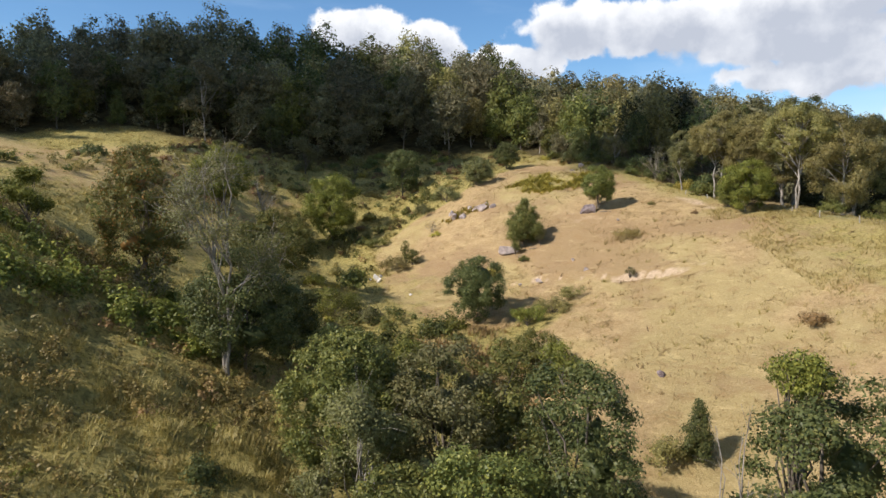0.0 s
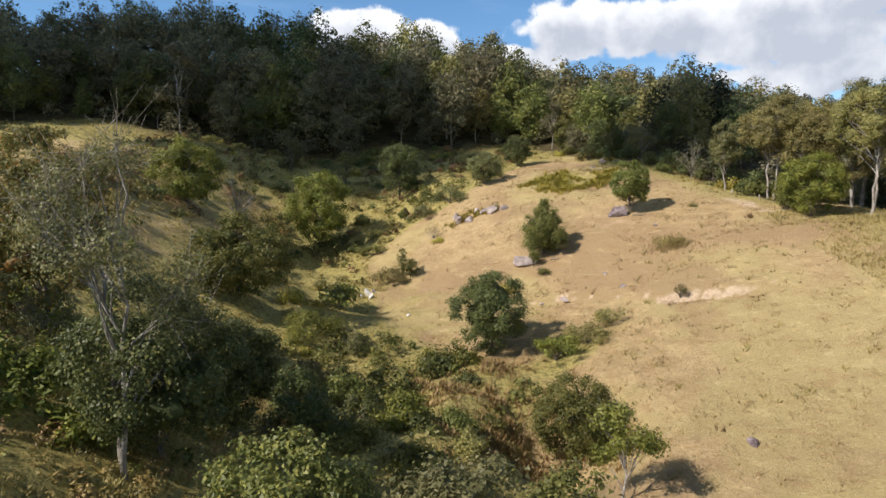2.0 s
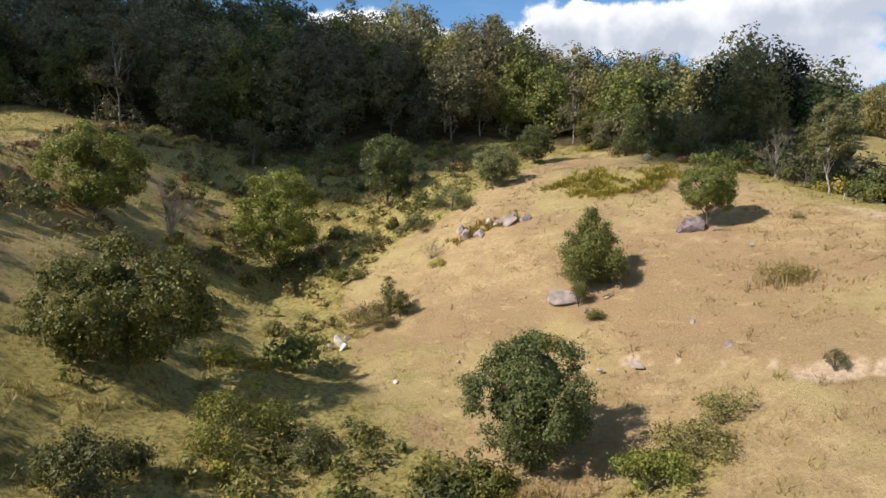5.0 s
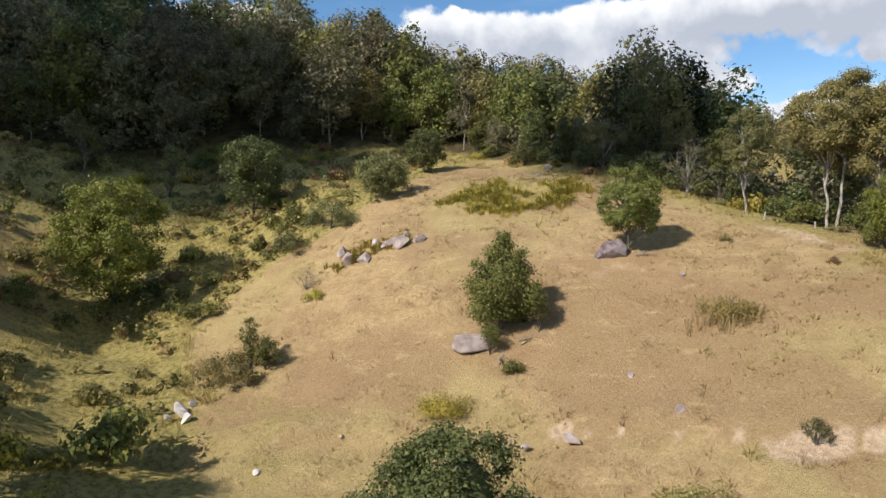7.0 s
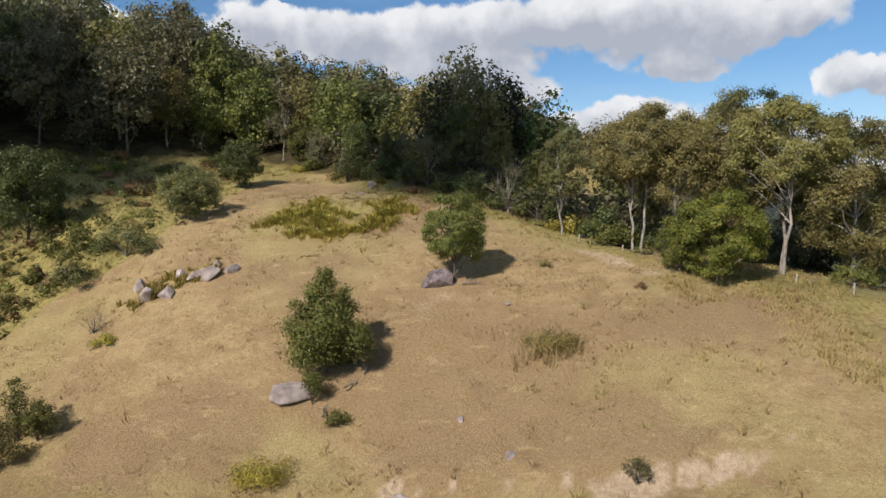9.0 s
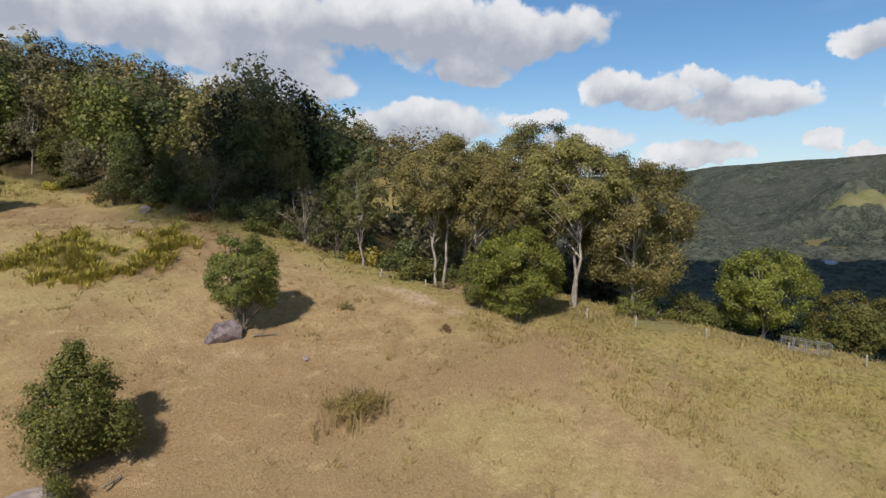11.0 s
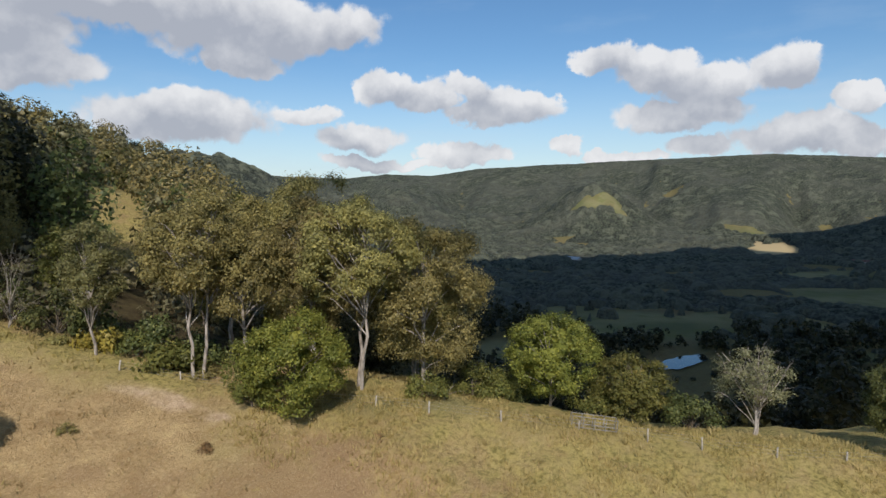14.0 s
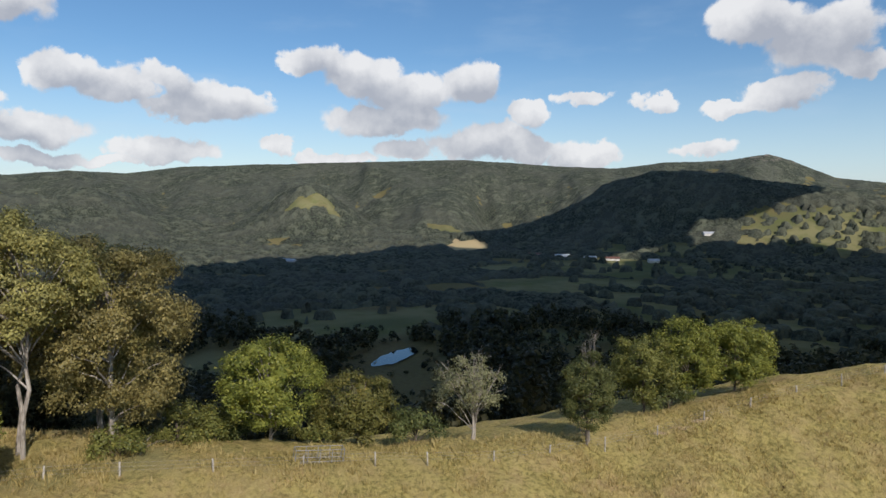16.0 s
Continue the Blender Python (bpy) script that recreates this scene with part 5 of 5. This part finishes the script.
def groundcover():
    rng = np.random.default_rng(8)
    open_land = lambda x, y: smooth(2, -3, y - woods_line(x)) * smooth(4, -2, x - np.interp(y, BROW_Y, BROW_X))
    rough = scatter(rng, 40000, -104, 42, 24, 170, lambda x, y: open_land(x, y) * smooth(0.1, 0.45, lush_mask(x, y)) * smooth(-0.25, 0.3, fractal(x, y, 6, 3, 71)))
    blades("tussock_grass", rough, rng.uniform(0.28, 0.58, len(rough)), 14, LEAF_TUSSOCK, "green and straw tussock grass in the gully and on the hillside", "grass", 81, 1.0, 0.07, 0.6, True)
    dry = scatter(rng, 120000, -15, 84, 22, 150, lambda x, y: open_land(x, y) * (1 - smooth(0.2, 0.6, lush_mask(x, y))) * (1 - bare_mask(x, y)) * smooth(-0.3, 0.35, fractal(x, y, 3, 3, 72)))
    blades("pasture_grass", dry, rng.uniform(0.10, 0.30, len(dry)) * (1 + 0.4 * smooth(40, 55, dry[:, 0])), 6, LEAF_STRAW, "dry straw-coloured pasture grass in tufts", "grass", 82, 0.9, 0.10, 0.9, True)
    paddock = scatter(rng, 34000, 40, 80, 22, 100, lambda x, y: open_land(x, y) * smooth(-0.35, 0.3, fractal(x, y, 4, 3, 76)))
    blades("paddock_grass", paddock, rng.uniform(0.18, 0.5, len(paddock)), 5, LEAF_PADDOCK, "yellowish paddock grass in uneven tufts", "grass", 86, 0.8, 0.09, 0.7, True)
    herb = scatter(rng, 1700, -4, 76, 40, 140, lambda x, y: open_land(x, y) * (1 - smooth(0.2, 0.6, lush_mask(x, y))) * smooth(0.0, 0.3, fractal(x, y, 9, 3, 77)))
    blades("pasture_weeds", herb, rng.uniform(0.2, 0.5, len(herb)), 14, LEAF_TUSSOCK, "small yellow-green weeds scattered over the pasture", "weeds", 87, 1.0, 0.10, 0.9, True)
    russet = scatter(rng, 1500, -4, 60, 50, 140, lambda x, y: open_land(x, y) * (1 - smooth(0.2, 0.6, lush_mask(x, y))) * smooth(0.05, 0.3, fractal(x, y, 7, 3, 78)))
    blades("russet_weeds", russet, rng.uniform(0.2, 0.45, len(russet)), 12, LEAF_DRY, "small russet dried weeds scattered over the pasture", "weeds", 88, 1.2, 0.09, 0.9, True)
    clump = np.column_stack([27.4 + rng.normal(0, 1.1, 90), 96.0 + rng.normal(0, 0.9, 90)])
    blades("tall_weeds", clump, rng.uniform(0.6, 1.3, 90), 9, LEAF_STRAW, "tall dry stalks around the weed clump", "weeds", 90, 0.35, 0.02, 0.45)
    fern = scatter(rng, 1200, 9, 32, 115, 139, lambda x, y: smooth(1.05, 0.7, np.hypot((x - 21.5) / 9.0, (y - 126.5) / 7.0)) * smooth(-0.15, 0.15, fractal(x, y, 4, 2, 73)))
    blades("bracken", fern, rng.uniform(0.45, 0.95, len(fern)), 30, LEAF_YELLOW, "yellow-green bracken fern patch near the crest", "fern", 83, 0.8, 0.07, 0.9)
    bank = scatter(rng, 2200, -4, 14, 60, 79, lambda x, y: smooth(3, 0, x - np.interp(y, [58, 68, 76, 80], [13.5, 11, 9, 6])) * smooth(-0.3, 0.1, fractal(x, y, 5, 2, 75)))
    blades("rank_brown_grass", bank, rng.uniform(0.35, 0.75, len(bank)), 10, LEAF_DRY, "rank reddish-brown grass on the gully bank", "grass", 85, 0.7, 0.06, 0.7)
    slope = scatter(rng, 3200, -34, -7, 20, 54, lambda x, y: smooth(-0.3, 0.1, fractal(x, y, 5, 3, 97)) * smooth(-7, -11, x - 0.05 * (y - 40)))
    blades("bank_grass", slope, rng.uniform(0.25, 0.6, len(slope)), 22, LEAF_TUSSOCK, "rank olive and straw grass on the near bank", "grass", 89, 1.3, 0.05, 0.9, True)
    weeds = scatter(rng, 500, -6, 14, 110, 124, lambda x, y: smooth(0.9, 0.5, np.hypot((x - 4.5) / 6.0, (y - 121.5) / 2.6)))
    blades("rank_grass", weeds, rng.uniform(0.5, 1.0, len(weeds)), 16, LEAF_YELLOW, "rank yellowish grass around the outcrop", "grass", 84, 0.5, 0.08, 0.7)


groundcover()


def hillside_shrubs():
    """Bushes dotted over the western hillside and along the forest's edge."""
    rng = np.random.default_rng(17)
    kinds = [("shrub", 1.9, 2.8, LEAF_MID, "rounded green bush on the hillside"), ("shrub", 1.5, 2.6, LEAF_OLIVE, "olive green bush on the hillside"),
             ("shrub", 1.6, 3.0, LEAF_DARK, "dark green bush on the hillside"), ("shrub", 1.2, 2.4, LEAF_YELLOW, "yellow-green bush on the hillside"),
             ("shrub", 1.3, 2.4, LEAF_DRY, "brown dry bush on the hillside")]
    protos = {}
    count = 0
    while count < 150:
        x, y = rng.uniform(-62, 46), rng.uniform(48, 176)
        edge = float(woods_line(x)) - y
        west = float(np.interp(y, FLANK_Y, FLANK_X)) - x
        if (y < 104 and -60 < x < -24) or edge < -3 or (west < 3 and edge > 6) or (count > 105 and edge > 9):
            continue
        k = int(rng.choice(5, p=[0.3, 0.25, 0.2, 0.12, 0.13]))
        s = rng.uniform(0.6, 1.5) * (1.35 if y < 110 else 1.0)
        if k not in protos:
            name, h, w, mat, label = kinds[k]
            protos[k] = plant(name, x, y, h, w, "shrub", mat, label, "shrub", leaves=800, leaf=0.25, seed=300 + k, group="hillside bushes", limbs=8)
        else:
            copy_thing(protos[k], pose(x, y, float(ground(x, y)) - 0.15, 0, 0, rng.random() * 360) @ Matrix.Diagonal((s, s, s * rng.uniform(0.8, 1.2), 1)))
        count += 1


hillside_shrubs()


# ---- forest on the hill ----
def forest():
    rng = np.random.default_rng(5)
    # the last kind takes the leaf colour that is darkened for shade
    kinds = [("dome", 19, 11.0, LEAF_FOREST, BARK, 0.16), ("dome", 16, 11.0, LEAF_FOREST, BARK, 0.06), ("dome", 18, 10.5, LEAF_DARK, BARK, 0.08), ("gum", 21, 11.0, LEAF_FOREST, BARK_PALE, 0.32),
             ("dome", 14, 10.0, LEAF_FOREST, BARK, 0.03), ("dome", 18, 10.5, LEAF_OLIVE, BARK_PALE, 0.2), ("dome", 15, 9.0, LEAF_MID, BARK, 0.04), ("cone", 15, 8.5, LEAF_DARK, BARK, 0.05), ("dome", 14, 10.0, LEAF_SHADED, BARK, 0.03)]
    protos, placed, tries = {}, [(-60.9, 166.5)], 0
    while len(placed) < 285 and tries < 30000:
        tries += 1
        x, y = rng.uniform(-178, 135), rng.uniform(104, 290)
        depth = y - float(woods_line(x))
        if depth < 1.5 or depth > (84 if x < 30 else 40) or dry_slope(x, y, 62.0):
            continue
        if any((x - a) ** 2 + (y - b) ** 2 < (26 if x > 24 else 42 if depth < 40 else 70) for a, b in placed):
            continue
        placed.append((x, y))
    for x, y in placed:
        depth = y - float(woods_line(x))
        k = int(rng.choice(9, p=[0.2, 0.22, 0.18, 0.05, 0.17, 0.05, 0.09, 0.04, 0.0] if x < 22 else [0.14, 0.13, 0.20, 0.04, 0.07, 0.13, 0.17, 0.04, 0.08]))
        if (x, y) == (-60.9, 166.5):
            k = 3
        style, h, w, mat, bark, base = kinds[k]
        s = rng.uniform(0.86, 1.16) * (0.8 if depth < 8 and k not in (0, 3) else 1.07)
        if x > 24:
            s *= (0.48 if depth < 22 else 0.74) * (1.15 if k == 8 else 1.0)
        front = depth < (26 if x < 24 else 20)
        if (k, front) not in protos:
            protos[k, front] = plant("forest_tree", x, y, h, w, style, mat, "tall eucalypt of the forest with a pale trunk" if bark is BARK_PALE else "dense dark forest tree", base=base, bark=bark,
                              leaves=2100 if front else 1000, leaf=0.44 if front else 0.6, seed=100 + k + 20 * front, group="forest on the hill", limbs=9, girth=0.010, shell=0.62, slim=0.9)
        else:
            copy_thing(protos[k, front], pose(x, y, float(ground(x, y)) - 0.3, 0, 0, rng.random() * 360) @ Matrix.Diagonal((s, s, s * rng.uniform(0.9, 1.15), 1)))


forest()


def leafy_stuff(name, spots, heights, widths, per, leaf, mat, label, seed, lobes=5, foot=0.22, core=0):
    """Many far trees or bushes in one mesh: lobes of foliage, each tree with a tone of its own."""
    rng = np.random.default_rng(seed)
    k = len(spots)
    z = ground(spots[:, 0], spots[:, 1])
    u = (np.arange(lobes)[None, :] + rng.random((k, lobes))) / lobes
    th = np.arange(lobes)[None, :] * 2.4 + rng.random((k, 1)) * 6.283
    q = widths[:, None] * (0.36 - 0.26 * u ** 1.6) * (0.6 + 0.5 * rng.random((k, lobes)))
    centres = np.stack([spots[:, :1] + q * np.cos(th), spots[:, 1:] + q * np.sin(th), z[:, None] + heights[:, None] * (foot + (0.88 - foot) * u)], -1).reshape(-1, 3)
    radii = (widths[:, None] * (0.17 + 0.12 * rng.random((k, lobes)))).ravel()
    tones = np.repeat(rng.uniform(-0.50, 0.40, k), lobes) + rng.uniform(-0.12, 0.12, k * lobes)
    count = int(k * per * 1.3)
    which = rng.integers(0, len(centres), count)
    d = rng.normal(0, 1, (count, 3)) + np.array([0, 0, 0.25])
    d /= np.linalg.norm(d, axis=1)[:, None]
    p = centres[which] + d * (radii[which] * (0.78 + 0.24 * rng.random(count)))[:, None]
    nrm = d + np.array([0, 0, 0.4]) + rng.normal(0, 0.25, (count, 3))
    nrm /= np.linalg.norm(nrm, axis=1)[:, None]
    t = np.cross(nrm, rng.normal(0, 1, (count, 3)))
    t /= np.linalg.norm(t, axis=1)[:, None]
    b = np.cross(nrm, t)
    size = (leaf * (0.6 + 0.8 * rng.random(count)))[:, None]
    v = np.stack([p - t * size * 0.55, p + b * size * 0.42 + t * size * 0.3, p - b * size * 0.42 + t * size * 0.45 + nrm * size * 0.12], 1).reshape(-1, 3)
    f, shades = np.arange(count * 3).reshape(-1, 3), np.repeat(tones[which], 3)
    if core:
        hv, hf = cores(rng, centres, radii * 0.40, core, 0.45)
        v, f, shades = np.concatenate([v, hv]), np.concatenate([f, hf + len(v)]), np.concatenate([shades, np.repeat(tones, len(BALLS[core][0]))])
    me = mesh_from(name, v, f)
    float_layer(me, "tone", shades)
    me.materials.append(mat)
    tagged(new(name, me), label, "woods", kind="stuff")


def undergrowth():
    rng = np.random.default_rng(19)
    for name, count, mat, label, seed in (("gully_scrub", 900, LEAF_OLIVE, "low olive scrub in the gully head", 93), ("gully_bracken", 260, LEAF_DRY, "brown dry bracken and scrub in the gully", 94),
                                          ("hillside_scrub", 420, LEAF_MID, "low green scrub dotted over the hillside", 95)):
        g = scatter(rng, count, -62, 24, 40 if seed == 95 else 104, 172, lambda x, y: smooth(1, -3, x - np.interp(y, FLANK_Y, FLANK_X)) * smooth(4, -2, y - woods_line(x)) * smooth(-0.2, 0.15, fractal(x, y, 9, 3, seed)))
        leafy_stuff(name, g, rng.uniform(0.5, 1.3, len(g)), rng.uniform(1.0, 2.4, len(g)), 42, 0.34, mat, label, seed)
    t = scatter(np.random.default_rng(28), 900, -40, 10, 54, 140, lambda x, y: np.maximum(smooth(90, 82, y), smooth(122, 130, y)) * smooth(-1, -4, x - np.interp(y, FLANK_Y, FLANK_X)) * smooth(-24, -12, x - np.interp(y, FLANK_Y, FLANK_X)) * smooth(0.0, 0.2, fractal(x, y, 8, 3, 106)))
    wide = np.random.default_rng(29)
    leafy_stuff("gully_thicket", t, wide.uniform(0.8, 2.2, len(t)), wide.uniform(1.8, 3.8, len(t)), 170, 0.27, LEAF_MID, "tangled green thicket along the gully bed", 106, 6, 0.1)
    s = scatter(rng, 620, -46, -17, 36, 64, lambda x, y: smooth(-0.12, 0.12, fractal(x, y, 7, 3, 96)) * smooth(-14, -20, x - 0.05 * (y - 50)))
    leafy_stuff("bank_scrub", s, rng.uniform(0.8, 2.0, len(s)), rng.uniform(1.4, 3.0, len(s)), 120, 0.24, LEAF_BRIGHT, "green scrub and bracken on the bank", 96)
    for name, count, mat, label, seed in (("bank_hummocks", 1300, LEAF_TUSSOCK, "olive and straw hummocks of rank growth on the near bank", 98), ("bank_weeds", 700, LEAF_OLIVE, "olive green weeds among the grass on the near bank", 102),
                                          ("bank_bracken", 420, LEAF_DRY, "brown dry bracken on the near bank", 103), ("bank_ferns", 420, LEAF_BRIGHT, "fresh green fern and creeper on the bank", 104)):
        s = scatter(rng, count, -46, -8, 18, 64, lambda x, y: smooth(-0.2, 0.12, fractal(x, y, 6, 3, seed)) * smooth(-8, -12, x - 0.05 * (y - 40)))
        leafy_stuff(name, s, rng.uniform(0.35, 0.9, len(s)), rng.uniform(0.7, 1.9, len(s)), 52, 0.15, mat, label, seed, 4, 0.1)
    s = scatter(rng, 260, -60, -24, 62, 112, lambda x, y: smooth(-0.1, 0.2, fractal(x, y, 7, 3, 101)))
    leafy_stuff("slope_hummocks", s, rng.uniform(0.5, 1.1, len(s)), rng.uniform(1.2, 2.6, len(s)), 90, 0.2, LEAF_TUSSOCK, "low tussocky hummocks on the western slope", 101, 4, 0.1)
    p = scatter(rng, 1700, -165, 130, 104, 270, lambda x, y: smooth(0, 3, y - woods_line(x)) * smooth(70, 50, y - woods_line(x)) * (1 - dry_slope(x, y)) * 0.8)
    leafy_stuff("forest_undergrowth", p, rng.uniform(2.5, 6.0, len(p)), rng.uniform(3.0, 6.0, len(p)), 80, 0.5, LEAF_FOREST, "dark shrubby undergrowth between the forest trees", 91, core=1)
    # woods on the farther hillside, behind the near edge of the forest
    for name, count, mat, label, seed, tall, leaf in (("hillside_woods", 190, LEAF_FOREST, "mixed eucalypt woods on the farther hillside", 196, 13.0, 0.62), ("hillside_gums", 80, LEAF_OLIVE, "olive gums scattered through the hillside woods", 197, 15.5, 0.56),
                                                      ("hillside_broadleaf", 150, LEAF_DARK, "dark green broadleaf trees on the farther hillside", 198, 10.5, 0.56), ("hillside_bright_trees", 50, LEAF_MID, "fresher green trees on the farther hillside", 199, 9.0, 0.5)):
        g = scatter(rng, count * 5, 26, 235, 130, 345, lambda x, y: smooth(34, 42, y - woods_line(x)) * smooth(240, 215, y - woods_line(x)) * (1 - dry_slope(x, y)) * smooth(-0.45, -0.1, fractal(x, y, 22, 3, seed)))
        g = spaced(g, 0.85 * math.sqrt(24000 / count))
        leafy_stuff(name, g, tall * rng.uniform(0.6, 1.15, len(g)), tall * rng.uniform(0.65, 1.0, len(g)), 640, leaf * 1.25, mat, label, seed, 9, 0.12, int(mat is not LEAF_OLIVE))
    # valley plants below use the leaf colour darkened for cloud shade
    q = scatter(rng, 5200, 90, 470, -320, 330, lambda x, y: smooth(40, 70, x - np.interp(y, BROW_Y, BROW_X)) * (1 - field_mask(x, y)) * (np.hypot((x - 352) / 34, (y - 100) / 18) > 1) * ((x < 190) | (x > 350) | (np.abs(y - 99 - 0.09 * (x - 352)) > 27))
                * smooth(20, 60, np.degrees(np.arctan2(x - 13, y - 68.5))) * smooth(-0.4, 0.1, fractal(x, y, 60, 3, 74)))
    q = q[np.hypot(q[:, 0] - 13, q[:, 1] - 68) < 460]
    low = scatter(rng, 420, 180, 420, 40, 150, lambda x, y: (np.hypot((x - 352) / 32, (y - 100) / 16) > 1) * smooth(-0.3, 0.1, fractal(x, y, 25, 3, 79)))
    leafy_stuff("pond_scrub", low, rng.uniform(1.5, 3.5, len(low)), rng.uniform(2.5, 5.0, len(low)), 40, 0.9, LEAF_SHADED, "low dark scrub around the pond, deepened for shade", 99)
    close = np.hypot(q[:, 0] - 13, q[:, 1] - 68) < 250
    near, far = q[close], q[~close]
    leafy_stuff("slope_trees", near, rng.uniform(7, 15, len(near)), rng.uniform(6, 11, len(near)), 190, 1.0, LEAF_SHADED, "dark trees on the slope below the brow, deepened for shade", 105, 7, 0.12)
    leafy_stuff("valley_trees", far, rng.uniform(6, 13, len(far)), rng.uniform(6, 11, len(far)), 50, 2.0, LEAF_SHADED, "dark woods covering the valley side and floor, deepened for shade", 92)


undergrowth()


# ---- the valley floor ----
def pond():
    bm = bmesh.new()
    ring = []
    for i in range(48):
        a = i * math.tau / 48
        q = 1 + 0.34 * noise.noise(Vector((math.cos(a) * 1.9, math.sin(a) * 1.9, 4.0)))
        ring.append(bm.verts.new((math.cos(a) * 23 * q, math.sin(a) * 7.5 * q, 0)))
    bm.faces.new(ring)
    me = bpy.data.meshes.new("pond")
    bm.to_mesh(me)
    bm.free()
    me.materials.append(POND_WATER)
    ob = new("pond", me)
    ob.matrix_world = pose(352, 100, -36.45, 0, 0, -22)
    tagged(ob, "still farm pond reflecting the sky", "water", kind="structure")


pond()


def homestead(x, y, length, depth, height, turn, roof_mat, label, seed):
    """A farm building: walls, gabled roof, windows and a door."""
    root = new("farm_building")
    root.matrix_world = pose(x, y, float(ground(x, y)) - 0.3, 0, 0, turn)
    a, b, h, top = length / 2, depth / 2, height, height + depth * 0.24

    def solid(name, verts, faces, mat, label=""):
        me = bpy.data.meshes.new(name)
        me.from_pydata(verts, [], faces)
        me.update()
        part(name, me, mat, root, label)
    solid("wall", [(-a, -b, 0), (a, -b, 0), (a, b, 0), (-a, b, 0), (-a, -b, h), (a, -b, h), (a, b, h), (-a, b, h), (-a, 0, top), (a, 0, top)],
          [(0, 1, 5, 4), (2, 3, 7, 6), (1, 2, 6, 9, 5), (3, 0, 4, 8, 7)], WALL_PAINT)
    e, t = 0.5, 0.25
    solid("roof", [(-a - e, -b - e, h - 0.2), (a + e, -b - e, h - 0.2), (a + e, 0, top + 0.15), (-a - e, 0, top + 0.15), (a + e, b + e, h - 0.2), (-a - e, b + e, h - 0.2),
                   (-a - e, -b - e, h - 0.2 + t), (a + e, -b - e, h - 0.2 + t), (a + e, 0, top + 0.15 + t), (-a - e, 0, top + 0.15 + t), (a + e, b + e, h - 0.2 + t), (-a - e, b + e, h - 0.2 + t)],
          [(6, 7, 8, 9), (9, 8, 10, 11), (0, 3, 2, 1), (3, 5, 4, 2), (0, 1, 7, 6), (4, 5, 11, 10), (1, 2, 8, 7), (2, 4, 10, 8), (0, 6, 9, 3), (3, 9, 11, 5)], roof_mat)
    for i in range(max(2, int(length / 4))):
        px = -a + (i + 0.5) * length / max(2, int(length / 4))
        solid("window", [(px - 0.7, -b - 0.06, 1.0), (px + 0.7, -b - 0.06, 1.0), (px + 0.7, -b - 0.06, 2.2), (px - 0.7, -b - 0.06, 2.2),
                         (px - 0.7, -b + 0.02, 1.0), (px + 0.7, -b + 0.02, 1.0), (px + 0.7, -b + 0.02, 2.2), (px - 0.7, -b + 0.02, 2.2)],
              [(0, 1, 2, 3), (0, 4, 5, 1), (1, 5, 6, 2), (2, 6, 7, 3), (3, 7, 4, 0)], GLASS_DARK)
    tagged(root, label, "building", "farm buildings in the valley")


homestead(926, -85, 20, 9, 4.0, 88, ROOF_STEEL, "white farm shed with a pale steel roof", 1)
homestead(960, -52, 22, 9, 3.6, 84, ROOF_RED, "farmhouse with a red roof", 2)
homestead(905, -120, 16, 8, 3.4, 95, ROOF_STEEL, "low farm building with a pale roof", 3)
homestead(900, -150, 18, 8, 3.2, 80, ROOF_RED, "low farm building with a rusty roof", 4)
homestead(880, -200, 14, 8, 3.4, 92, ROOF_STEEL, "small white farmhouse in the fields", 5)
homestead(1010, -330, 34, 10, 4.0, 100, ROOF_STEEL, "long pale farm shed", 6)
homestead(850, 285, 18, 10, 4.5, 70, ROOF_STEEL, "white house among the valley trees", 7)
